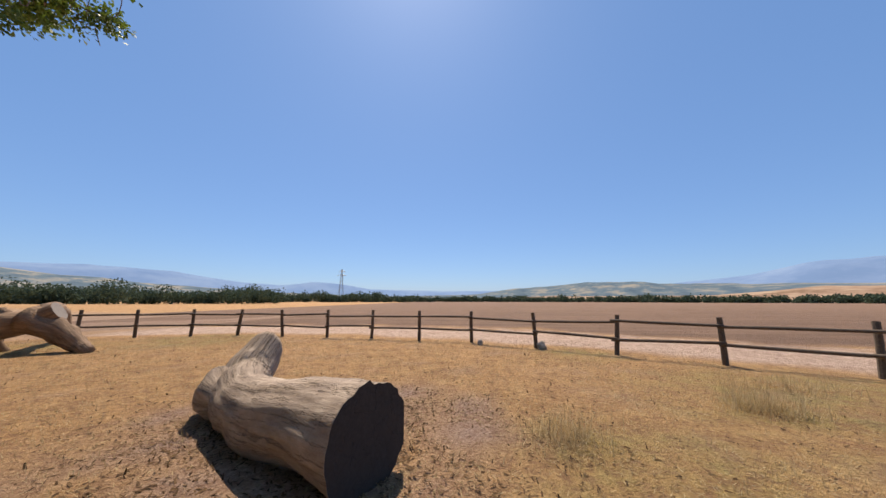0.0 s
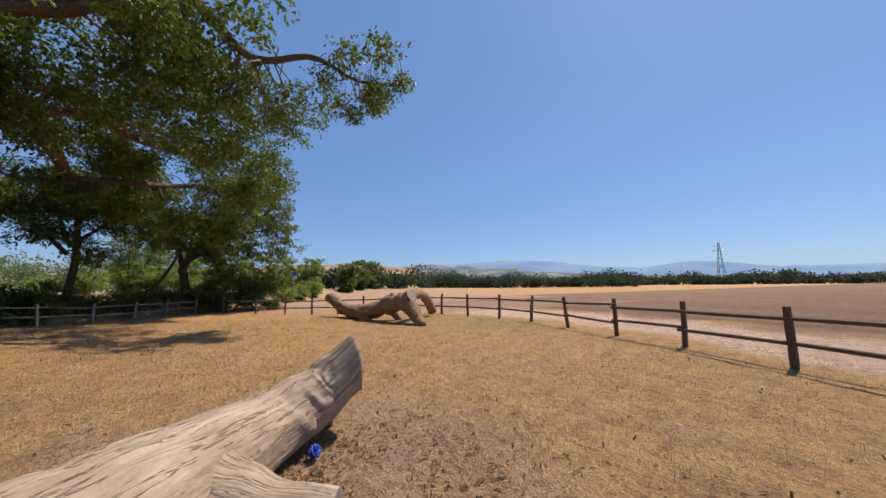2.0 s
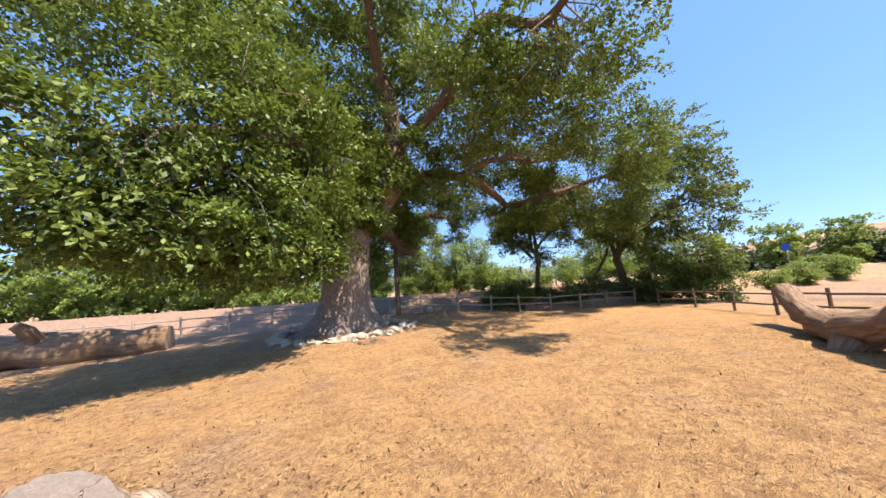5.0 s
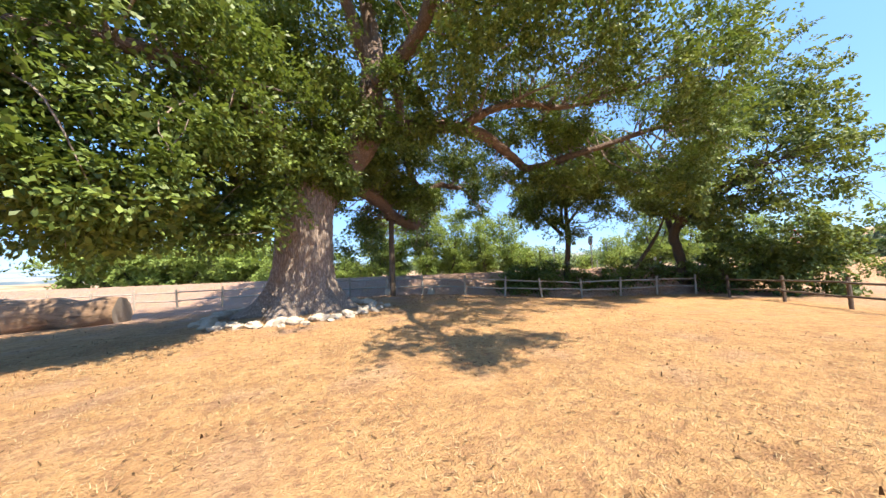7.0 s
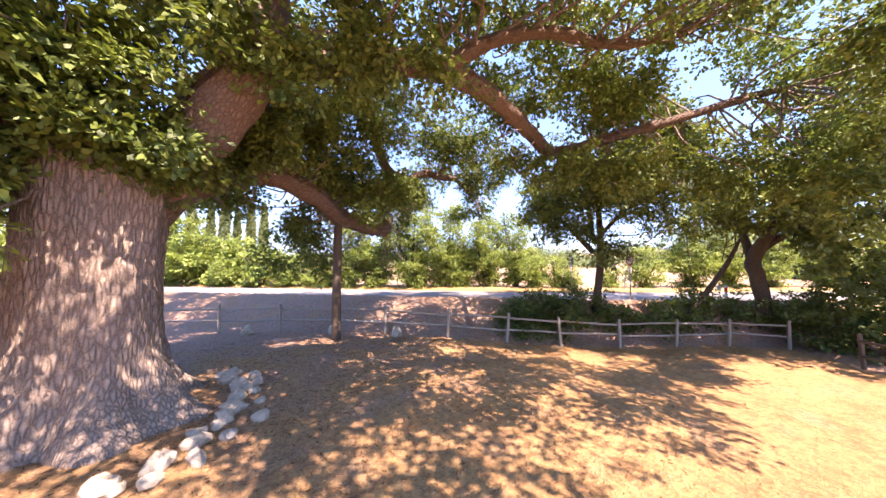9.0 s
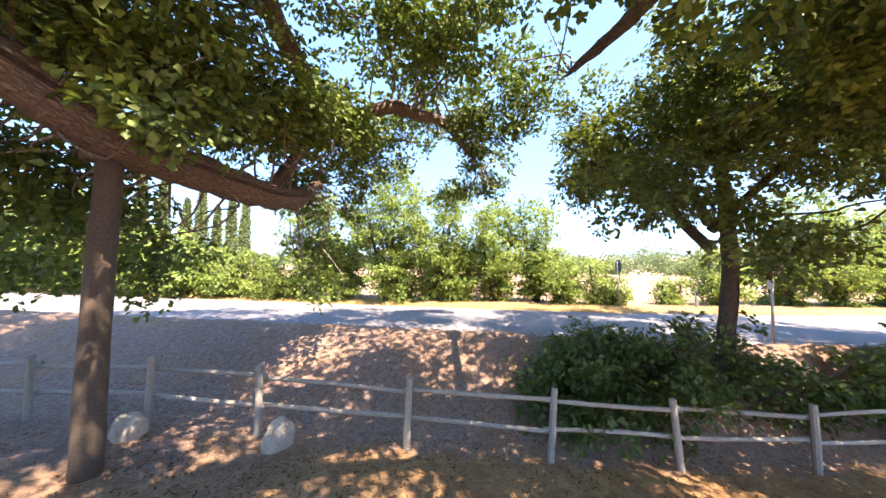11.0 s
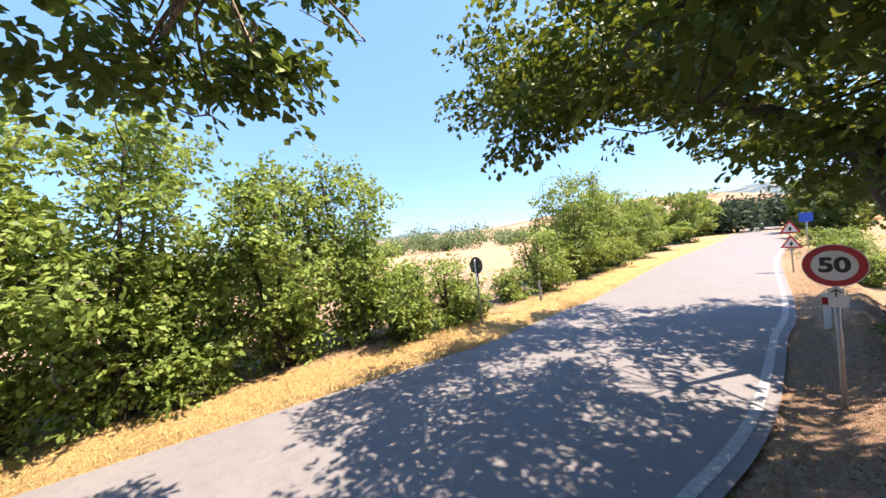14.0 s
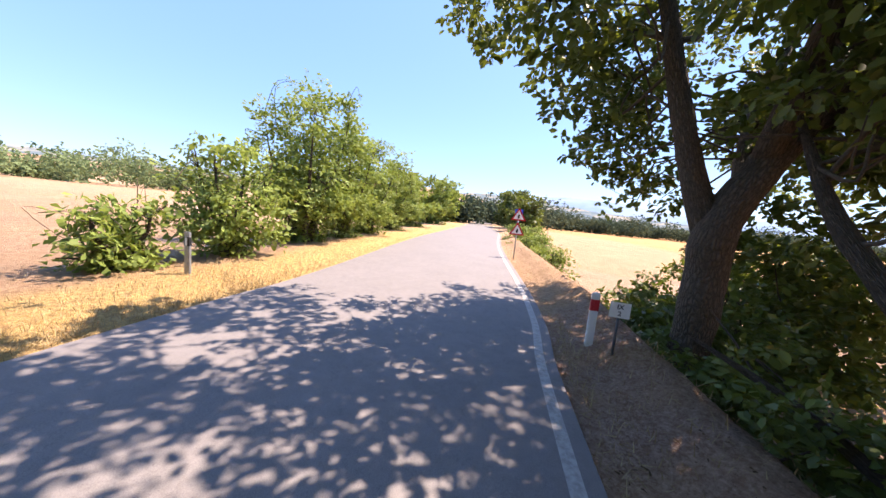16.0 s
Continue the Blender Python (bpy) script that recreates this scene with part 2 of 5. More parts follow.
M_RAIL_DARK = material("dark_fence_wood", wood_rail_look((0.055, 0.038, 0.026), (0.17, 0.12, 0.08)))
M_RAIL_GREY = material("grey_fence_wood", wood_rail_look((0.22, 0.19, 0.155), (0.46, 0.41, 0.34)))
M_OAK_LEAF = material("oak_leaves", leaf_look((0.034, 0.060, 0.014), (0.22, 0.285, 0.065), (0.27, 0.38, 0.05), 0.22, 0.5, 0.3))
M_LEAF = material("broad_leaves", leaf_look((0.028, 0.052, 0.016), (0.15, 0.21, 0.06), (0.34, 0.38, 0.03), 0.26, 0.5, 0.3))
M_SHRUB = material("hedgerow_leaves", leaf_look((0.085, 0.13, 0.032), (0.30, 0.39, 0.10), (0.40, 0.48, 0.08), 0.34, 0.55, 0.25))
# Distance haze is mixed into both leaf colours: slightly here, strongly in the next.
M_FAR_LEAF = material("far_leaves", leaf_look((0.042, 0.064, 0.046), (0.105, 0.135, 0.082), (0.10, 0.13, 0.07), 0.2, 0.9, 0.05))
M_HAZY_LEAF = material("haze_paled_leaves", leaf_look((0.11, 0.16, 0.08), (0.24, 0.31, 0.15), (0.22, 0.28, 0.12), 0.3, 0.9, 0.05))
M_CYPRESS = material("cypress_leaves", leaf_look((0.09, 0.13, 0.05), (0.22, 0.28, 0.12), (0.2, 0.25, 0.1)))
M_STRAW = material("straw", leaf_look((0.24, 0.15, 0.065), (0.68, 0.53, 0.30), (0.5, 0.38, 0.2), 0.3, 0.8, 0.1))
M_STONE = material("pale_limestone", plain_look((0.52, 0.44, 0.345), 0.9, 0, 0.5, 9))
M_STEEL = material("galvanised_steel", plain_look((0.42, 0.42, 0.41), 0.5, 0.7))
M_GREY_BACK = material("dull_sign_back", plain_look((0.10, 0.10, 0.11), 0.55, 0.3))
M_RED = material("sign_red", plain_look((0.52, 0.02, 0.03), 0.4, 0, 0.1))
M_WHITE = material("sign_white", plain_look((0.78, 0.78, 0.75), 0.4, 0, 0.08))
M_BLACK = material("sign_black", plain_look((0.015, 0.015, 0.016), 0.4))
M_BLUE = material("blue_plastic", plain_look((0.03, 0.09, 0.55), 0.4, 0, 0.5))
M_SIGN_BLUE = material("sign_blue", plain_look((0.02, 0.10, 0.52), 0.4, 0, 0.1))
M_HILL_TAN = material("ploughed_hill", hill_look((0.20, 0.125, 0.08), (0.33, 0.22, 0.15), (0.42, 0.31, 0.21), 0.02))
# Blue distance haze is painted into the base colours of these two.
M_HILL_WOOD = material("haze_tinted_woods", hill_look((0.085, 0.12, 0.15), (0.13, 0.17, 0.19), (0.30, 0.27, 0.22), 0.012))
M_MOUNTAIN = material("haze_tinted_mountain", hill_look((0.16, 0.24, 0.37), (0.19, 0.27, 0.40), (0.22, 0.30, 0.42), 0.003))


# ---- building helpers ----
def smooth(t):
    t = np.clip(t, 0, 1)
    return t * t * (3 - 2 * t)


def mesh_object(name, verts, faces, mat, parent=None, label="", shade=True):
    me = bpy.data.meshes.new(name)
    me.from_pydata([tuple(v) for v in verts], [], [tuple(f) for f in faces])
    me.materials.append(mat)
    me.update()
    if shade:
        me.shade_smooth()
    ob = new(name, me)
    ob.parent = parent
    return tagged(ob, label) if label else ob


def part(name, bm, mat, parent=None, label="", shade=False):
    me = bpy.data.meshes.new(name)
    bm.to_mesh(me)
    bm.free()
    me.materials.append(mat)
    if shade:
        me.shade_smooth()
    ob = new(name, me)
    ob.parent = parent
    return tagged(ob, label) if label else ob


def thing(name, x, y, z, label, category, group="", rz=0.0):
    ob = new(name)
    ob.location, ob.rotation_euler = (x, y, z), (0, 0, rz)
    return tagged(ob, label, category, group)


def catmull(points, steps):
    p = np.array(points, float)
    p = np.vstack([2 * p[0] - p[1], p, 2 * p[-1] - p[-2]])
    out = []
    for i in range(1, len(p) - 2):
        for s in np.arange(steps) / steps:
            a, b, c, d = p[i - 1], p[i], p[i + 1], p[i + 2]
            out.append(0.5 * (2 * b + (c - a) * s + (2 * a - 5 * b + 4 * c - d) * s * s + (3 * b - a - 3 * c + d) * s ** 3))
    out.append(p[-2])
    return np.array(out)


def tube_data(points, radii, segs=10, steps=5, rough=0.06, seed=0, ridges=0.0, cut=None):
    """Verts, faces and uvs of a bent, uneven round stem; points and radii are its way and thickness; cut: the way that a slanting sawn end faces."""
    way = catmull([(*p, r) for p, r in zip(points, radii)], steps)
    c, r = way[:, :3], np.maximum(way[:, 3], 0.004)
    t = np.gradient(c, axis=0)
    t /= np.linalg.norm(t, axis=1)[:, None]
    up = np.array([0.0, 0.0, 1.0]) if abs(t[0, 2]) < 0.9 else np.array([1.0, 0.0, 0.0])
    verts, uvs, dist = [], [], 0.0
    n1 = np.cross(t[0], up)
    for i in range(len(c)):
        n1 = n1 - t[i] * (n1 @ t[i])
        n1 /= np.linalg.norm(n1)
        n2 = np.cross(t[i], n1)
        dist += np.linalg.norm(c[i] - c[i - 1]) if i else 0.0
        for k in range(segs):
            a = 2 * math.pi * k / segs
            d = n1 * math.cos(a) + n2 * math.sin(a)
            q = c[i] + d * r[i]
            f = 1 + rough * noise.noise(Vector(q * (1.2 / max(r[i], 0.08)) * 0.5 + seed)) * 2
            if ridges:
                f += ridges * (abs(noise.noise(Vector((d[0] * 7 + seed, d[1] * 7, dist * 0.7)))) - 0.25)
            verts.append(c[i] + d * r[i] * f)
            uvs.append((dist, k / segs))
    if cut is not None:
        face, span = np.array(cut) / np.linalg.norm(cut), min(len(c) - 1, steps)
        for i in range(len(c) - span, len(c)):
            for k in range(segs):
                q = verts[i * segs + k]
                verts[i * segs + k] = q - t[-1] * ((q - c[i]) @ face) / (t[-1] @ face) * ((i - len(c) + span + 1) / span) ** 2
    faces = [(i * segs + k, i * segs + (k + 1) % segs, (i + 1) * segs + (k + 1) % segs, (i + 1) * segs + k) for i in range(len(c) - 1) for k in range(segs)]
    faces += [tuple(range(segs))[::-1], tuple((len(c) - 1) * segs + k for k in range(segs))]
    return verts, faces, uvs


def tube(name, points, radii, mat, parent=None, label="", end_mat=None, **how):
    verts, faces, uvs = tube_data(points, radii, **how)
    ob = mesh_object(name, verts, faces, mat, parent, label)
    lay = ob.data.uv_layers.new()
    for loop in ob.data.loops:
        lay.data[loop.index].uv = uvs[loop.vertex_index]
    for i, m in enumerate(end_mat if isinstance(end_mat, tuple) else (end_mat, end_mat) if end_mat else ()):
        ob.data.materials.append(m)
        f = ob.data.polygons[len(ob.data.polygons) - 2 + i]
        f.material_index, f.use_smooth = i + 1, False
    return ob


LEAF = np.array([(0, 0, 0), (-0.22, 0.30, 0.05), (-0.28, 0.70, 0.02), (0, 1.0, -0.08), (0.28, 0.70, 0.02), (0.22, 0.30, 0.05)])
LEAF_FACES = [(0, 1, 2, 3), (0, 3, 4, 5)]
LOBED = np.array([(0, 0, 0), (-0.15, 0.34, 0.05), (-0.34, 0.74, 0.02), (0, 1.0, -0.10), (0.34, 0.74, 0.02), (0.15, 0.34, 0.05)])


def unit(v):
    return v / (np.linalg.norm(v, axis=-1, keepdims=True) + 1e-9)


def leaves(name, at, size, mat, parent=None, up=0.35, simple=False, label="", lobed=False):
    """One mesh of many small folded leaves; at gives their places, or places, ways and upper sides from sprays()."""
    if isinstance(at, tuple):
        at, y, z = at
        n = len(at)
    else:
        n = len(at)
        y = unit(rng.normal(size=(n, 3)) + (0, 0, -0.25))
        z = rng.normal(size=(n, 3)) + (0, 0, up * 3)
    x = unit(np.cross(y, z))
    z = np.cross(x, y)
    s = size * rng.uniform(0.65, 1.25, n)
    shape = LEAF[[0, 2, 3, 4]] if simple else LOBED if lobed else LEAF
    k = len(shape)
    v = at[:, None] + (x[:, None] * shape[:, 0, None] + y[:, None] * shape[:, 1, None] + z[:, None] * shape[:, 2, None] * 1.6) * s[:, None, None]
    quads = [(0, 1, 2, 3)] if simple else LEAF_FACES
    f = (np.arange(n)[:, None, None] * k + np.array(quads)[None]).reshape(-1, 4)
    me = bpy.data.meshes.new(name)
    me.vertices.add(n * k)
    me.vertices.foreach_set("co", v.reshape(-1).astype(np.float32))
    me.loops.add(f.size)
    me.loops.foreach_set("vertex_index", f.reshape(-1).astype(np.int32))
    me.polygons.add(len(f))
    me.polygons.foreach_set("loop_start", np.arange(0, f.size, 4, dtype=np.int32))
    me.update(calc_edges=True)
    me.materials.append(mat)
    ob = new(name, me)
    ob.parent = parent
    return tagged(ob, label) if label else ob


def sprays(blobs, per_m2, spread=0.34, per=20, shell=0.3, gap=0.12, gscale=0.8, seed=0):
    """Leaves in flat leafy sprays, gathered in tufts over ellipsoid blobs (x, y, z, rx, ry, rz, density), a share of them deep inside: places, ways and upper sides."""
    at, ways, faces = [], [], []
    for b in blobs:
        c, r = np.array(b[:3]), np.array(b[3:6])
        dense = b[6] if len(b) > 6 else 1.0
        area = 4 * math.pi * ((r[0] * r[1]) ** 1.6 / 3 + (r[0] * r[2]) ** 1.6 / 3 + (r[1] * r[2]) ** 1.6 / 3) ** (1 / 1.6)
        n = max(4, int(area * per_m2 * dense / per))
        size = 0.30 * float(r.mean()) ** 0.5
        m = max(5, int(area / (size * size * 5.2)))
        out = unit(rng.normal(size=(m, 3)))
        wob = np.array([noise.noise(Vector(q * 2.2 + c * 0.37 + seed)) for q in out])
        tuft = c + out * r * (rng.uniform(0.62, 1.0, m) * (1 + 0.38 * wob))[:, None]
        pick = rng.integers(0, m, n)
        d = unit(out[pick] + rng.normal(size=(n, 3)) * 0.25)
        centre = tuft[pick] + rng.normal(size=(n, 3)) * (size * 0.55, size * 0.55, size * 0.26)
        deep = rng.uniform(size=n) < shell
        centre[deep] = c + unit(rng.normal(size=(int(deep.sum()), 3))) * r * rng.uniform(0.15, 0.8, (int(deep.sum()), 1))
        keep = np.array([noise.noise(Vector(q * gscale + seed)) > -gap * 2.2 for q in centre])
        centre, d = centre[keep], d[keep]
        n = len(centre)
        axis = unit(rng.normal(size=(n, 3)) * (0.7, 0.7, 0.35) + d * (0.9, 0.9, 0.5) + (0, 0, -0.12))
        flat = unit(rng.normal(size=(n, 3)) * 0.38 + d * 0.55 + (0, 0, 0.75))
        side = unit(np.cross(axis, flat))
        flat = np.cross(side, axis)
        u, v, w = rng.uniform(-1, 1, (n, per)), rng.uniform(-1, 1, (n, per)), rng.normal(size=(n, per))
        v = v * (1.05 - 0.55 * np.abs(u))
        p = centre[:, None] + (axis[:, None] * (u * 1.45)[..., None] + side[:, None] * (v * 0.85)[..., None] + flat[:, None] * (w * 0.16 - 0.12 * (u * u))[..., None]) * spread
        way = unit(axis[:, None] * 0.55 + side[:, None] * (np.sign(v) * 0.7)[..., None] + rng.normal(size=(n, per, 3)) * 0.33 + (0, 0, -0.10))
        top = unit(np.broadcast_to(flat[:, None], p.shape) + rng.normal(size=(n, per, 3)) * 0.36)
        at.append(p.reshape(-1, 3))
        ways.append(way.reshape(-1, 3))
        faces.append(top.reshape(-1, 3))
    return np.concatenate(at), np.concatenate(ways), np.concatenate(faces)


# ---- the lie of the land ----
ROAD = np.array([(-2400, 1200), (-250, 106), (-110, 35.5), (-65, 13.4), (-44.6, 2.2), (-33.05, -3.5), (-29.9, -5.35), (-26.3, -7.4), (-24.5, -8.8), (-22.8, -10.15), (-20.5, -12.0), (-17.3, -14.6), (-13, -18.1), (-7, -23.0), (0, -28.7), (20, -45.5), (120, -128), (1500, -1280)], float)
ROAD_HALF, ROAD_Z = 2.85, 1.0
FIELD_FENCE = [(-27.6, 0.3), (-26.2, 2.1), (-25.0, 4.1), (-23.3, 5.9), (-21.3, 7.4), (-19.5, 8.7), (-18.0, 9.9), (-16.6, 11.0), (-15.2, 12.0), (-13.7, 12.9), (-12.1, 13.5), (-10.35, 14.0), (-8.6, 14.2), (-6.6, 14.0), (-4.75, 13.75), (-2.95, 13.46), (-1.1, 12.98), (0.76, 12.42), (2.64, 11.25), (4.4, 10.05), (6.2, 8.84), (7.9, 7.54), (9.6, 6.2), (11.2, 4.7), (12.8, 3.1)]
ROADSIDE_FENCE = [(-27.6, 0.3), (-26.2, -1.05), (-24.2, -2.03), (-22.1, -2.98), (-20.05, -3.97), (-18.24, -4.93), (-16.4, -6.0), (-14.5, -7.2), (-13.0, -8.4), (-11.3, -9.5), (-9.4, -10.8), (-7.4, -12.1), (-5.5, -13.4), (-3.5, -14.7), (-1.5, -16.0), (0.5, -17.3), (2.5, -18.6), (4.5, -19.9)]
MEADOW = np.array(FIELD_FENCE + [(14, -8), (8, -22)] + ROADSIDE_FENCE[::-1])


def line_distance(x, y, line):
    """Distance to a line of points, and on which side of it (positive: to the left of its way)."""
    best, side = np.full(x.shape, 1e9), np.ones(x.shape)
    for (ax, ay), (bx, by) in zip(line[:-1], line[1:]):
        dx, dy = bx - ax, by - ay
        t = np.clip(((x - ax) * dx + (y - ay) * dy) / (dx * dx + dy * dy), 0, 1)
        d = np.hypot(x - ax - t * dx, y - ay - t * dy)
        s = np.where((x - ax) * dy - (y - ay) * dx < 0, 1.0, -1.0)
        near = d < best
        best, side = np.where(near, d, best), np.where(near, s, side)
    return best, side


def inside(x, y, poly):
    hit = np.zeros(x.shape, bool)
    for (ax, ay), (bx, by) in zip(poly, np.roll(poly, -1, 0)):
        cross = (ay > y) != (by > y)
        hit ^= cross & (x < (bx - ax) * (y - ay) / (by - ay + 1e-12) + ax)
    return hit


def height(x, y):
    x, y = np.asarray(x, float), np.asarray(y, float)
    d, side = line_distance(x, y, ROAD)
    meadow = 0.05 + 0.42 * np.exp(-((x + 10.5) ** 2 + (y + 5) ** 2) / 60) - 0.32 * smooth((-x - 14) / 9)
    meadow += 0.9 * smooth((-x - 38) / 30) * (y < 60)
    width = 1.6 + 2.0 * smooth((x + 25) / 11)
    r = d - 3.3
    verge = ROAD_Z + 0.36 * smooth(r / 0.8)
    bank = verge + (meadow - verge) * smooth((r - 0.7) / width)
    far = ROAD_Z + 0.12 * smooth(r / 0.5) - 0.25 * smooth((r - 1) / 8)
    h = np.where(side < 0, far, bank)
    return np.where(d < 3.0, ROAD_Z - 0.05, np.where(d < 3.4, ROAD_Z - 0.02 + 0.02 * (d - 3.0) / 0.4, h))


def ground_at(x, y):
    return float(height(np.array([x]), np.array([y]))[0])


def steps(lo, hi, step):
    mid = np.arange(lo, hi, step)
    grow = np.cumsum(step * 1.3 ** np.arange(1, 31))
    grow = grow[grow < 4500]
    return np.concatenate([(lo - grow)[::-1], mid, mid[-1] + grow])


xs, ys = steps(-46, 16, 0.3), steps(-38, 22, 0.3)
gx, gy = np.meshgrid(xs, ys)
gz = height(gx, gy)
road_d, road_side = line_distance(gx, gy, ROAD)
fence_d, _ = line_distance(gx, gy, FIELD_FENCE)
in_meadow = inside(gx, gy, MEADOW)
rough = np.array([noise.noise(Vector((a * 1.1, b * 1.1, 0))) * 0.03 + noise.noise(Vector((a * 3.7, b * 3.7, 5))) * 0.014 for a, b in zip(gx.ravel(), gy.ravel())]).reshape(gx.shape)
gz = gz + np.where(road_d > 3.3, rough, 0) * np.clip(60 / (np.abs(gx) + np.abs(gy) + 1), 0, 1)
nx, ny = len(xs), len(ys)
idx = np.arange(nx * ny).reshape(ny, nx)
quads = np.stack([idx[:-1, :-1], idx[:-1, 1:], idx[1:, 1:], idx[1:, :-1]], -1).reshape(-1, 4)
ground = mesh_object("ground", np.stack([gx, gy, gz], -1).reshape(-1, 3), quads, M_GROUND)
tagged(ground, "sun-dried straw-coloured meadow, bare bank and stubble fields", "ground", kind="structure")


def zone(name, values):
    a = ground.data.attributes.new(name, "FLOAT", "POINT")
    a.data.foreach_set("value", np.clip(values, 0, 1).astype(np.float32).ravel())


wave = np.array([noise.noise(Vector((a * 0.35, b * 0.35, 9))) for a, b in zip(gx.ravel(), gy.ravel())]).reshape(gx.shape)
wave2 = np.array([noise.noise(Vector((a * 1.3, b * 1.3, 3))) for a, b in zip(gx.ravel(), gy.ravel())]).reshape(gx.shape)
south = road_side < 0
beyond = (~in_meadow) & (~south) & (gy > -2) & (road_d > 7)
bank = (~in_meadow) & (~south) & (road_d < 9) & (gx > -31)
under_oak = smooth(1.6 - np.hypot(gx + 9.5, (gy + 6.5) * 1.1) / 5.5)
by_log = smooth(1.9 - np.hypot(gx + 1.6, gy - 5.1) / 1.5) * 0.75
zone("bare", np.where(bank, 0.85 + 0.5 * wave2, 0) + under_oak * (0.4 + 0.6 * wave2) + by_log * (0.7 + wave2) + np.where(in_meadow, smooth((-gy - 5.5) / 3) * 0.7, 0) + 0.35 * smooth(wave2 * 2 - 0.25) * in_meadow)
zone("track", np.where(beyond & (gx > -15), smooth((fence_d - 0.6 + wave) / 0.8) * (1 - smooth((fence_d - 4.2 + 2 * wave2) / 2.2)), 0))
zone("field", np.where(beyond & (gx > -40), smooth((fence_d - 4.5 + 2 * wave) / 2.5), 0))
zone("gold", np.where(south, 0.85 + 0.3 * wave, 0) + np.where((~south) & (gx < -30.5) & (~in_meadow) & (road_d < 60) & (gy < 40), 0.75, 0) + np.where(beyond & (gx < -14) & (fence_d < 18), 0.55 * smooth(fence_d / 1.5), 0))
zone("verge", np.where(south, 1 - smooth((road_d - 4.3 + 0.5 * wave) / 0.9), 0))
spots = [(5.5, 6.0, 2.6), (1.6, 4.2, 1.3), (-12.6, 10.6, 1.8), (-9, 12.8, 2.2), (3.5, 10.2, 1.2)]
zone("green", sum(smooth(1.4 - np.hypot(gx - a, gy - b) / r) * (0.55 + 0.7 * wave2) for a, b, r in spots))


# ---- road ----
def strip(line, lo, hi, z, cuts=1):
    """A ribbon along a line between two offsets to its right."""
    way = catmull([(*p, 0) for p in line], 8)[:, :2]
    t = np.gradient(way, axis=0)
    t /= np.linalg.norm(t, axis=1)[:, None]
    side = np.stack([t[:, 1], -t[:, 0]], 1)
    offs = np.linspace(lo, hi, cuts + 1)
    crown = 0.035 * (1 - (offs / ROAD_HALF) ** 2)
    v = [(*(w + s * o), z + c) for w, s in zip(way, side) for o, c in zip(offs, crown)]
    k = cuts + 1
    f = [(i * k + j, (i + 1) * k + j, (i + 1) * k + j + 1, i * k + j + 1) for i in range(len(way) - 1) for j in range(cuts)]
    return v, f


near_road = ROAD[1:-1]
v, f = strip(near_road, -ROAD_HALF, ROAD_HALF, ROAD_Z, 8)
tagged(mesh_object("road", v, f, M_ROAD), "narrow worn grey asphalt country road", "road", kind="structure")
v, f = strip(near_road[1:-2], -2.70, -2.57, ROAD_Z + 0.006)
tagged(mesh_object("edge_line", v, f, M_LINE), "worn white painted road edge line", "road marking", kind="structure")


# ---- distance ----
def ridge(name, mat, radius, depth, profile, label, rough=0.08, n=220):
    """A range of hills right round the place; profile gives the height in degrees over the horizon at a bearing."""
    az = np.linspace(-180, 180, n)
    bearings, lifts = np.array(profile).T
    lift = np.interp(az, bearings, lifts, period=360)
    rows = [(0.0, 0.0), (0.25, 0.35), (0.55, 0.75), (0.8, 0.95), (1.0, 1.0), (1.5, 0.2)]
    v = []
    for d, s in rows:
        for a, e in zip(az, lift):
            q = radius + depth * d
            w = 1 + rough * noise.noise(Vector((a * 0.13, d * 2, radius))) + rough * 0.6 * noise.noise(Vector((a * 0.7, d * 3, radius)))
            v.append((-10 - q * math.sin(radians(a)), q * math.cos(radians(a)), -2 + (radius + depth) * math.tan(radians(e)) * s * w))
    f = [(j * n + i, j * n + i + 1, (j + 1) * n + i + 1, (j + 1) * n + i) for j in range(len(rows) - 1) for i in range(n - 1)]
    tagged(mesh_object(name, v, f, mat), label, "hills", kind="structure")


# Mountains and wooded hills wear haze-blue base colours.
ridge("backdrop_mountains", M_MOUNTAIN, 2600, 900, [(-180, 1.6), (-120, 2.5), (-75, 4.6), (-56, 4.9), (-49, 4.5), (-43, 3.2), (-36, 2.7), (-20, 1.8), (2, 1.7), (14, 2.0), (20, 3.0), (23.6, 3.1), (28, 2.4), (33.8, 2.7), (42, 4.0), (50, 4.3), (58, 4.0), (64, 3.8), (80, 3.0), (120, 2.6), (150, 2.2)], "mountain range far off, coloured blue for distance haze", 0.05)
ridge("backdrop_wooded_hills", M_HILL_WOOD, 1300, 500, [(-180, 1.2), (-90, 1.8), (-55, 2.0), (-38, 2.6), (-30, 2.9), (-24, 3.0), (-12, 2.2), (-6, 1.2), (10, 0.8), (30, 1.4), (45, 2.4), (56, 3.5), (64, 3.9), (70, 3.2), (90, 2.2), (120, 2.5), (140, 2.7), (165, 1.6)], "dark wooded hills far off, tinted blue-grey for haze", 0.12)
ridge("backdrop_ploughed_hills", M_HILL_TAN, 560, 240, [(-180, 0.6), (-120, 1.0), (-70, 1.6), (-50, 1.9), (-40, 1.0), (-18, 1.0), (0, 0.5), (40, 0.6), (54, 1.0), (61, 2.0), (67, 3.2), (72, 3.9), (78, 4.3), (87, 3.9), (94, 3.1), (104, 2.2), (113, 2.3), (120, 2.0), (128, 2.0), (140, 1.4), (165, 0.8)], "bare ploughed hillside with pale stubble", 0.06)


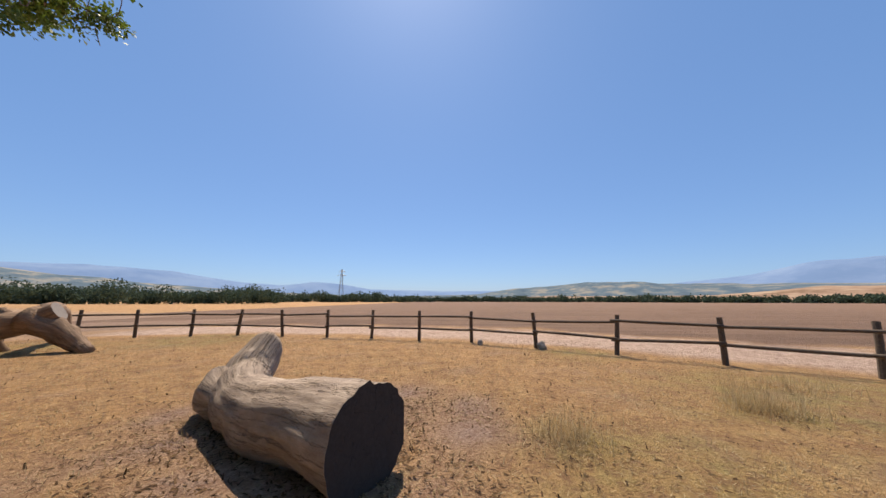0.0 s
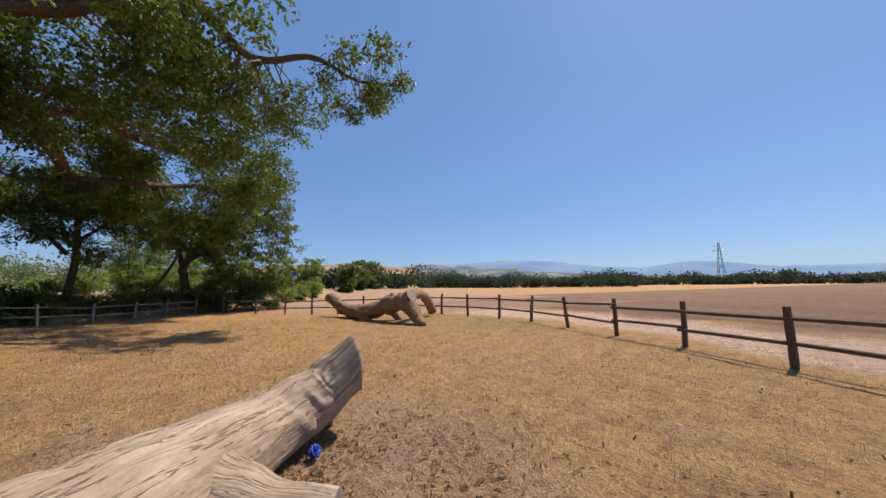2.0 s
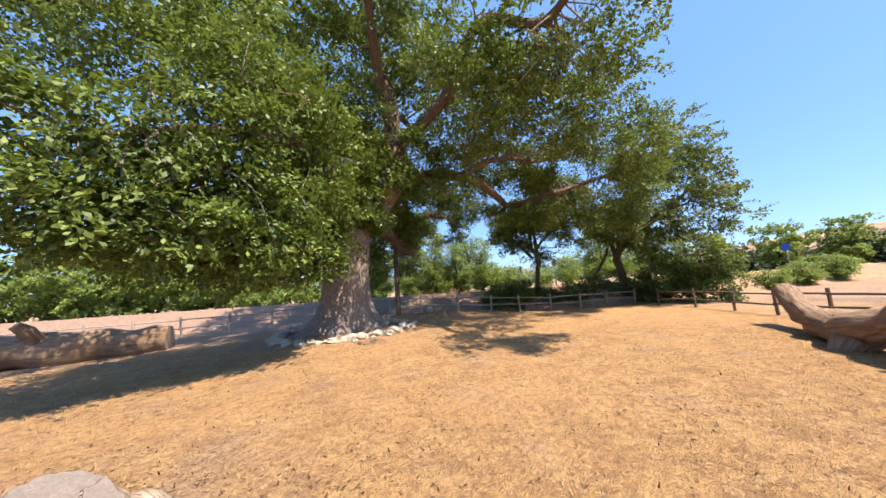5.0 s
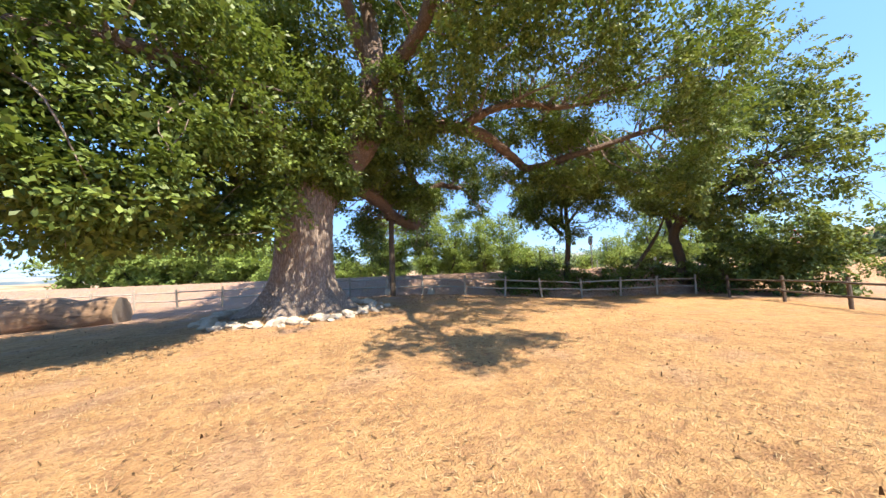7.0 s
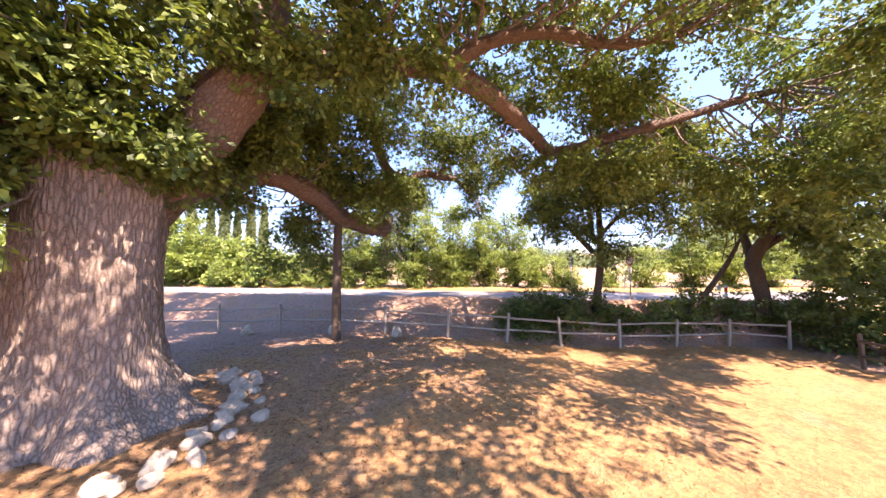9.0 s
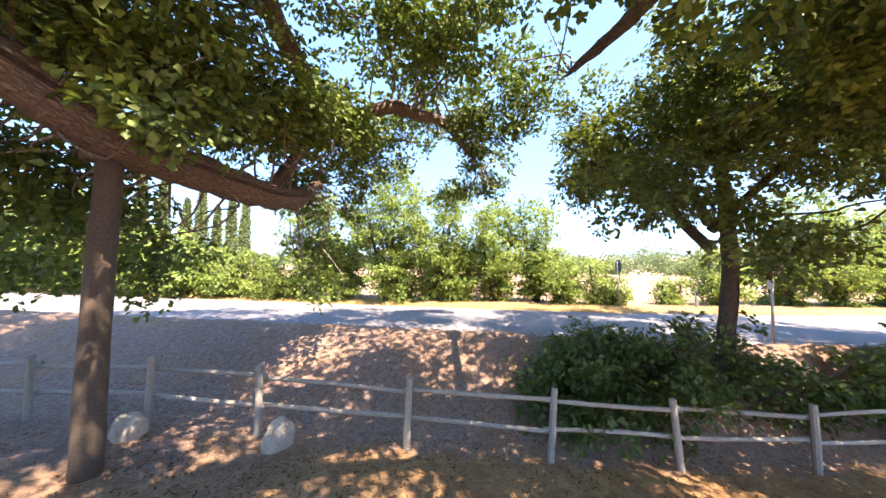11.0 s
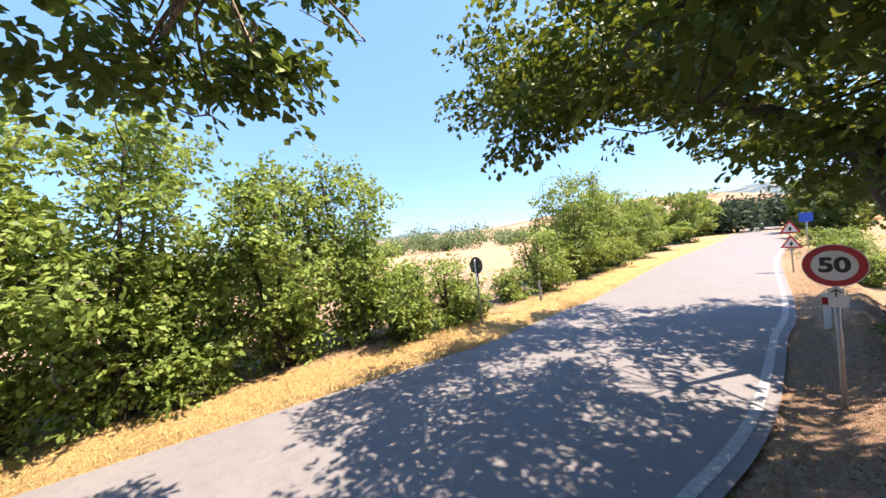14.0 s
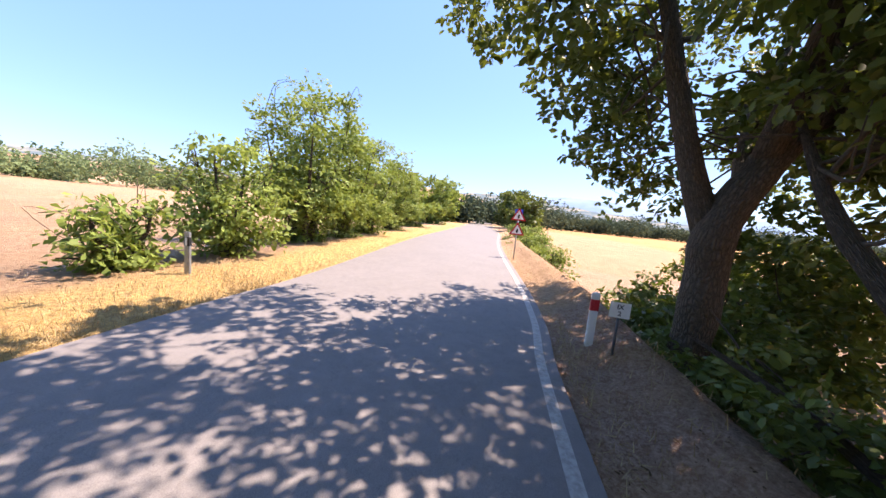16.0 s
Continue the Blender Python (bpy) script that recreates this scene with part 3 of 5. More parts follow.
def far_wood(name, arcs, label, size=0.9, mat=None, per=38):
    """Woods and hedges too far off to count: many uneven crowns of leaf clumps."""
    pts = []
    for a0, a1, radius, high, deep, count in arcs:
        for _ in range(count):
            a, q = radians(rng.uniform(a0, a1)), radius + rng.uniform(0, deep)
            h = high * rng.uniform(0.6, 1.1) * (0.62 + 0.85 * abs(noise.noise(Vector((math.degrees(a) * 0.31, radius * 0.1, 0)))))
            c = np.array([-10 - q * math.sin(a), q * math.cos(a), 0.0])
            c[2] = min(float(height(c[:1], c[1:2])[0]), 2)
            r = h * rng.uniform(0.5, 0.85)
            for _ in range(3):
                o = rng.normal(size=3) * (r * 0.55, r * 0.55, h * 0.16) + (0, 0, h * 0.55)
                d = rng.normal(size=(per, 3))
                d /= np.linalg.norm(d, axis=1)[:, None]
                pts.append(c + o + d * (r * 0.62, r * 0.62, h * 0.34) * rng.uniform(0.75, 1.1, (per, 1)))
    p = np.concatenate(pts)
    p = p[p[:, 2] > 0.2]
    ob = leaves(name, p, size, mat or M_FAR_LEAF, simple=True)
    tagged(ob, label, "woods", kind="stuff")


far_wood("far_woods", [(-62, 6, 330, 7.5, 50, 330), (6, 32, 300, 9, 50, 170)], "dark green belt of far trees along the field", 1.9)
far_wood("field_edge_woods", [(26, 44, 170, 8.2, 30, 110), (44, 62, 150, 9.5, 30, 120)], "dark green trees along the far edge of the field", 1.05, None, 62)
far_wood("far_scrub", [(97, 150, 135, 10.0, 40, 150), (150, 200, 120, 8, 40, 60)], "green scrub and trees beyond the stubble field, paled for haze", 1.1, M_HAZY_LEAF, 62)
far_wood("hedgerow_woods", [(60, 74, 92, 9.0, 14, 46), (74, 90, 74, 5.4, 12, 56), (88, 97, 62, 3.0, 8, 30)], "dense green hedge trees and scrub beyond the fence", 1.0)


# ---- power pylon ----
def beam(bm, a, b, r):
    a, b = Vector(a), Vector(b)
    m = Matrix.Translation((a + b) / 2) @ (b - a).to_track_quat("Z", "Y").to_matrix().to_4x4()
    bmesh.ops.create_cone(bm, cap_ends=True, segments=5, radius1=r, radius2=r, depth=(b - a).length, matrix=m)


pylon = thing("pylon", -103, 298, 0, "grey steel lattice power pylon far in the field", "pylon")
bm = bmesh.new()
levels = [(0, 2.6), (8, 1.9), (15, 1.3), (21, 0.9), (27, 0.6), (31, 0.35)]
for (z0, w0), (z1, w1) in zip(levels, levels[1:]):
    for sx, sy in ((1, 1), (1, -1), (-1, -1), (-1, 1)):
        beam(bm, (sx * w0, sy * w0, z0), (sx * w1, sy * w1, z1), 0.16)
        beam(bm, (sx * w0, sy * w0, z0), (-sy * w1, sx * w1, z1), 0.1)
part("lattice_mast", bm, M_STEEL, pylon)
for z, w in ((25, 4.2), (28.5, 3.4)):
    bm = bmesh.new()
    beam(bm, (-w, 0, z), (w, 0, z), 0.16)
    beam(bm, (-w, 0, z), (0, 0, z + 1.4), 0.1)
    beam(bm, (w, 0, z), (0, 0, z + 1.4), 0.1)
    part("cross_arm", bm, M_STEEL, pylon)


# ---- fences ----
def round_bar(length, r, seed, chamfer=0.0):
    v, f, _ = tube_data([(0, 0, 0), (0.012 * math.sin(seed), 0.01 * math.cos(seed * 2), length * 0.5), (0, 0, length)], [r, r * 1.04, r * 0.95], segs=9, steps=3, rough=0.07, seed=seed)
    return v, f


def fence(name, line, mat, label, post_r, rail_r, drop, tall=1.05):
    ob = thing(name, *line[0], ground_at(*line[0]), label, "fence")
    base = Vector(ob.location)
    posts = []
    for k in range(4):
        v, f = round_bar(tall + 0.25, post_r, k * 3.1 + drop)
        me = bpy.data.meshes.new("post")
        me.from_pydata([tuple(q) for q in v], [], f)
        me.materials.append(mat)
        posts.append(me)
    bars = []
    for k in range(4):
        v, f = round_bar(1.0, rail_r, k * 2.3 + drop)
        bend = 0.03 * (k - 1.5)
        me = bpy.data.meshes.new("rail")
        me.from_pydata([(q[0] + bend * math.sin(math.pi * q[2]), q[1], q[2]) for q in v], [], f)
        me.materials.append(mat)
        me.shade_smooth()
        bars.append(me)
    for i, (x, y) in enumerate(line):
        z = ground_at(x, y)
        p = new("post", posts[i % 4])
        p.parent = ob
        p.matrix_local = Matrix.Translation(Vector((x, y, z - 0.25)) - base) @ Euler((rng.normal() * 0.035, rng.normal() * 0.035, rng.uniform(0, 6))).to_matrix().to_4x4()
    for i, ((ax, ay), (bx, by)) in enumerate(zip(line, line[1:])):
        off = Vector((by - ay, ax - bx, 0)).normalized() * (post_r + rail_r * 0.6)
        for level in (0.43, 0.85):
            a = Vector((ax, ay, ground_at(ax, ay) + level + rng.normal() * 0.025)) - base
            b = Vector((bx, by, ground_at(bx, by) + level + rng.normal() * 0.025)) - base
            way = b - a
            a, way = a - way * 0.03 + off, way * 1.06
            r = new("rail", bars[(i + (level > 0.5) * 2) % 4])
            r.parent = ob
            r.matrix_local = Matrix.Translation(a) @ way.to_track_quat("Z", "Y").to_matrix().to_4x4() @ Matrix.Diagonal((1, 1, way.length, 1))
    return ob


fence("field_fence", FIELD_FENCE[1:], M_RAIL_DARK, "dark brown round-pole fence with two rails round the meadow", 0.058, 0.036, 1.0)
fence("roadside_fence", ROADSIDE_FENCE, M_RAIL_GREY, "weathered grey round-pole fence with two rails below the road", 0.052, 0.034, 9.0)


# ---- fallen trunks ----
fallen = thing("fallen_trunk", -1.8, 4.8, ground_at(-1.8, 4.8), "bleached bare fallen oak trunk with sawn ends lying on dry grass", "log")
def rel(ob, pts):
    o = np.array(ob.location)
    return [tuple(np.array(p, float) - o) for p in pts]


tube("main_stem", rel(fallen, [(-0.60, 3.98, 0.42), (-0.80, 4.09, 0.42), (-1.15, 4.29, 0.42), (-1.70, 4.60, 0.36), (-2.20, 4.96, 0.34), (-2.46, 5.24, 0.40), (-2.57, 5.50, 0.49), (-2.59, 5.69, 0.63), (-2.57, 5.84, 0.78)]), [0.42, 0.40, 0.365, 0.34, 0.31, 0.295, 0.275, 0.25, 0.235], M_DEAD, fallen, end_mat=(M_END_DARK, M_END), segs=48, steps=10, rough=0.10, seed=3, ridges=0.20, cut=(-0.08, 0.98, 0.14))
tube("broken_branch", rel(fallen, [(-2.30, 5.02, 0.34), (-2.64, 5.30, 0.35), (-2.84, 5.52, 0.38), (-2.96, 5.72, 0.43)]), [0.29, 0.29, 0.26, 0.19], M_DEAD, fallen, end_mat=M_END, segs=32, steps=7, rough=0.24, seed=6, ridges=0.3)
tube("side_branch_stub", rel(fallen, [(-1.66, 4.56, 0.34), (-1.46, 4.86, 0.32), (-1.27, 5.16, 0.27), (-1.14, 5.40, 0.22)]), [0.30, 0.20, 0.15, 0.155], M_DEAD, fallen, end_mat=M_END, segs=26, steps=7, rough=0.12, seed=8, ridges=0.18)

second = thing("fallen_trunk", -12.0, 9.0, ground_at(-12, 9), "weathered brown fallen oak trunk on four stubby branches by the fence", "log")
tube("main_stem", rel(second, [(-17.0, 7.78, 0.98), (-16.5, 7.86, 0.92), (-15.6, 8.05, 0.66), (-14.7, 8.3, 0.40), (-13.6, 8.6, 0.36), (-12.7, 8.95, 0.48), (-11.9, 9.4, 0.74), (-11.2, 9.82, 0.92)]), [0.24, 0.25, 0.27, 0.29, 0.34, 0.34, 0.31, 0.32], M_DEAD_BROWN, second, end_mat=M_END, segs=34, steps=8, rough=0.18, seed=13, ridges=0.26)
tube("prop_branch", rel(second, [(-11.35, 9.75, 0.92), (-10.75, 9.9, 0.66), (-10.25, 9.97, 0.33), (-9.82, 10.0, 0.06)]), [0.38, 0.29, 0.22, 0.15], M_DEAD_BROWN, second, segs=24, steps=7, rough=0.16, seed=17, ridges=0.16)
tube("prop_branch", rel(second, [(-13.2, 8.75, 0.34), (-12.85, 8.62, 0.18), (-12.62, 8.5, -0.05)]), [0.34, 0.26, 0.20], M_DEAD_BROWN, second, segs=18, steps=5, rough=0.28, seed=19, ridges=0.3)
tube("prop_branch", rel(second, [(-12.1, 9.3, 0.62), (-12.2, 9.75, 0.34), (-12.3, 10.1, -0.02)]), [0.24, 0.17, 0.13], M_DEAD_BROWN, second, segs=16, steps=5, rough=0.2, seed=21, ridges=0.2)
tube("long_branch", rel(second, [(-11.2, 9.85, 0.98), (-11.6, 10.4, 1.16), (-12.15, 11.0, 1.16), (-12.65, 11.52, 0.90), (-13.05, 11.95, 0.50), (-13.2, 12.1, 0.30)]), [0.29, 0.22, 0.19, 0.20, 0.23, 0.24], M_DEAD_BROWN, second, end_mat=M_END, segs=22, steps=7, rough=0.16, seed=23, ridges=0.16)
tube("sawn_stub", rel(second, [(-11.3, 9.8, 0.88), (-11.0, 9.9, 1.06), (-10.82, 9.97, 1.18)]), [0.29, 0.25, 0.23], M_DEAD_BROWN, second, end_mat=M_END, segs=22, steps=5, rough=0.16, seed=27, ridges=0.12)
tube("broken_knot", rel(second, [(-11.7, 9.5, 0.95), (-11.72, 9.48, 1.14), (-11.78, 9.44, 1.24)]), [0.2, 0.13, 0.06], M_DEAD_BROWN, second, end_mat=M_END, segs=12, steps=4, rough=0.3, seed=29)

third = thing("fallen_trunk", -0.5, -8.6, ground_at(-0.5, -8.6), "huge shaded grey fallen trunk lying under the oak", "log")
tube("main_stem", rel(third, [(-3.0, -7.6, 0.52), (-1.8, -8.0, 0.55), (0.0, -8.6, 0.58), (2.2, -9.4, 0.60), (4.2, -10.0, 0.55)]), [0.50, 0.52, 0.56, 0.52, 0.40], M_DEAD_BROWN, third, end_mat=M_END, segs=26, steps=7, rough=0.16, seed=33, ridges=0.2)
tube("branch_stub", rel(third, [(0.2, -8.5, 0.8), (0.5, -8.3, 1.25), (0.7, -8.2, 1.5)]), [0.3, 0.2, 0.15], M_DEAD_BROWN, third, end_mat=M_END, segs=14, steps=4, rough=0.2, seed=35)


# ---- trees ----
def twigs(blobs, limbs, parent, mat, each=3, r=0.05, seed=0):
    """Branches from the nearest limb into every blob of leaves, joined into one mesh."""
    way = np.concatenate([catmull([(*p, q) for p, q in zip(pts, rad)], 6) for pts, rad in limbs])
    v, f = [], []
    for b in blobs:
        c, rr = np.array(b[:3]), np.array(b[3:6])
        for _ in range(each):
            end = c + rng.uniform(-0.75, 0.75, 3) * rr
            cost = np.linalg.norm(way[:, :3] - end, axis=1) + 0.5 * np.maximum(way[:, 2] - end[2], 0)
            s = way[np.argmin(cost + rng.uniform(0, 0.8, len(way)))]
            r0 = min(max(0.5 * s[3], 0.02), r + 0.006 * np.linalg.norm(end - s[:3]), 0.02 * rr.max() + 0.004)
            m1 = s[:3] * 0.65 + end * 0.35 + rng.normal(size=3) * 0.25
            m2 = s[:3] * 0.3 + end * 0.7 + rng.normal(size=3) * 0.3
            tv, tf, _ = tube_data([s[:3], m1, m2, end], [r0, r0 * 0.75, r0 * 0.5, r0 * 0.2], segs=5, steps=3, rough=0.1, seed=seed)
            f += [tuple(i + len(v) for i in q) for q in tf]
            v += tv
    return tagged(mesh_object("brushwood", v, f, mat, parent), kind="stuff")


def tree(name, x, y, label, limbs, blobs, leaf_mat, bark_mat, density, leaf, per=20, spread=0.30, each=3, simple=False, group="", trunk_rough=0.08, segs=14, gap=0.12, shell=0.28, twig_r=0.03, lobed=False, gscale=0.8):
    """limbs: ways of (points, radii), the trunk first, in world metres; blobs: leaf masses."""
    z = ground_at(x, y)
    ob = thing(name, x, y, z, label, "tree", group)
    o = np.array((x, y, z))
    shifted = [([tuple(np.array(p) - o) for p in pts], rad) for pts, rad in limbs]
    for i, (pts, rad) in enumerate(shifted):
        tube("trunk" if i == 0 else "limb", pts, rad, bark_mat, ob, segs=segs if i == 0 else max(8, segs // 2), steps=7, rough=trunk_rough, seed=i * 5 + 2)
    moved = [(*(np.array(b[:3]) - o), *b[3:]) for b in blobs]
    twigs(moved, shifted, ob, bark_mat, each, twig_r)
    leaves("crown", sprays(moved, density, spread, per, shell, gap, gscale, seed=x), leaf, leaf_mat, ob, simple=simple, lobed=lobed)
    return ob


# the great oak
OAK = (-8.15, -3.72)
oz = ground_at(*OAK)
oak = thing("oak_tree", *OAK, oz, "huge old oak with furrowed trunk and wide spreading crown", "tree")
oo = np.array((*OAK, oz))
way, k = [], 132
for i in range(58):
    h = i / 57 * 4.6 - 0.15
    flare = 0.72 * math.exp(-max(h, 0) / 0.55) + 0.10 * smooth((h - 2.6) / 2)
    for j in range(k):
        a = 2 * math.pi * j / k
        lobes = 0.10 * math.sin(3 * a + 0.6) + 0.07 * math.sin(5 * a + 2.0)
        r = 0.81 + flare * (1 + 1.6 * lobes + 0.35 * math.sin(7 * a + 1.0)) + lobes * 0.45
        r += 0.05 * noise.noise(Vector((math.cos(a) * 3, math.sin(a) * 3, h * 0.9)))
        groove = abs(noise.noise(Vector((math.cos(a) * 11, math.sin(a) * 11, h * 1.5)))) + 0.6 * abs(noise.noise(Vector((math.cos(a) * 23, math.sin(a) * 23, h * 3.5))))
        r += 0.075 * (groove - 0.3)
        way.append((r * math.cos(a) - 0.03 * h, r * math.sin(a) + 0.02 * h, h))
f = [(i * k + j, i * k + (j + 1) % k, (i + 1) * k + (j + 1) % k, (i + 1) * k + j) for i in range(57) for j in range(k)]
mesh_object("trunk", way, f + [tuple(57 * k + j for j in range(k))], M_OAK_BARK, oak, "furrowed grey oak trunk with flaring roots")
OAK_LIMBS = [
    ([(-8.5, -4.1, 3.9), (-9.4, -3.5, 5.2), (-10.3, -3.05, 6.6), (-10.45, -3.3, 8.6), (-10.8, -3.75, 10.5), (-10.6, -4.2, 13.0), (-10.2, -4.4, 15.5)], [0.62, 0.55, 0.48, 0.40, 0.34, 0.22, 0.08]),
    ([(-8.8, -4.6, 4.4), (-10.4, -5.5, 5.2), (-11.8, -6.35, 4.98), (-12.8, -7.05, 4.45), (-13.5, -7.6, 4.32), (-14.5, -8.15, 4.18), (-15.1, -8.7, 4.35), (-15.5, -9.3, 4.85)], [0.46, 0.34, 0.30, 0.28, 0.27, 0.24, 0.18, 0.06]),
    ([(-10.2, -3.1, 6.5), (-12.0, -2.6, 7.0), (-13.8, -2.25, 7.2), (-15.6, -2.5, 7.15), (-17.2, -2.75, 6.7), (-18.4, -2.85, 6.4), (-19.6, -1.7, 6.75), (-21.0, -0.4, 7.2), (-22.4, 0.8, 7.7), (-24.4, 2.2, 8.2)], [0.34, 0.28, 0.25, 0.23, 0.21, 0.19, 0.16, 0.13, 0.11, 0.05]),
    ([(-13.8, -2.25, 7.2), (-14.8, -1.7, 7.9), (-16.2, -1.2, 8.35), (-17.8, -0.6, 8.3), (-19.4, 0.4, 8.6)], [0.20, 0.17, 0.14, 0.12, 0.05]),
    ([(-18.3, -2.9, 6.45), (-18.5, -3.8, 6.25), (-18.8, -4.7, 6.3), (-19.3, -5.4, 6.6)], [0.15, 0.1, 0.07, 0.03]),
    ([(-12.4, -5.2, 10.6), (-13.7, -7.3, 8.7), (-15.1, -9.0, 7.1), (-16.4, -9.55, 6.8), (-17.2, -9.25, 7.12), (-17.96, -9.0, 6.98), (-18.9, -9.2, 7.05), (-19.9, -9.6, 6.65), (-20.95, -10.0, 6.15)], [0.22, 0.21, 0.2, 0.19, 0.18, 0.16, 0.12, 0.09, 0.03]),
    ([(-14.5, -8.2, 4.2), (-15.0, -8.9, 5.2), (-15.8, -9.8, 6.4), (-17.4, -10.8, 6.9), (-18.8, -11.2, 7.2)], [0.14, 0.11, 0.09, 0.07, 0.03]),
    ([(-7.9, -4.3, 4.1), (-6.6, -4.2, 6.4), (-5.2, -4.0, 8.8), (-4.2, -4.1, 10.4), (-2.4, -4.3, 12.2)], [0.44, 0.34, 0.28, 0.22, 0.08]),
    ([(-4.6, -4.05, 9.8), (-2.8, -3.7, 10.2), (-0.6, -3.5, 10.0), (1.6, -3.4, 9.4)], [0.2, 0.17, 0.13, 0.05]),
    ([(-8.0, -3.9, 4.0), (-7.2, -2.0, 5.4), (-5.8, -0.6, 5.9), (-3.8, 0.2, 5.6), (-1.6, 0.1, 4.9)], [0.34, 0.22, 0.17, 0.12, 0.05]),
    ([(-10.4, -3.2, 8.2), (-11.3, -0.8, 9.4), (-10.9, 1.9, 10.9), (-11.6, 4.0, 9.9), (-11.0, 6.0, 10.2), (-10.7, 7.6, 9.6), (-10.3, 9.2, 9.7)], [0.28, 0.22, 0.18, 0.14, 0.10, 0.06, 0.02]),
    ([(-10.5, -3.4, 9.0), (-8.6, -1.4, 11.2), (-7.2, 0.8, 12.2), (-6.4, 2.6, 12.2)], [0.24, 0.18, 0.13, 0.05]),
    ([(-10.7, -3.8, 10.2), (-12.6, -5.4, 11.4), (-14.4, -6.8, 11.6), (-16.0, -7.8, 11.0)], [0.22, 0.17, 0.12, 0.05]),
]
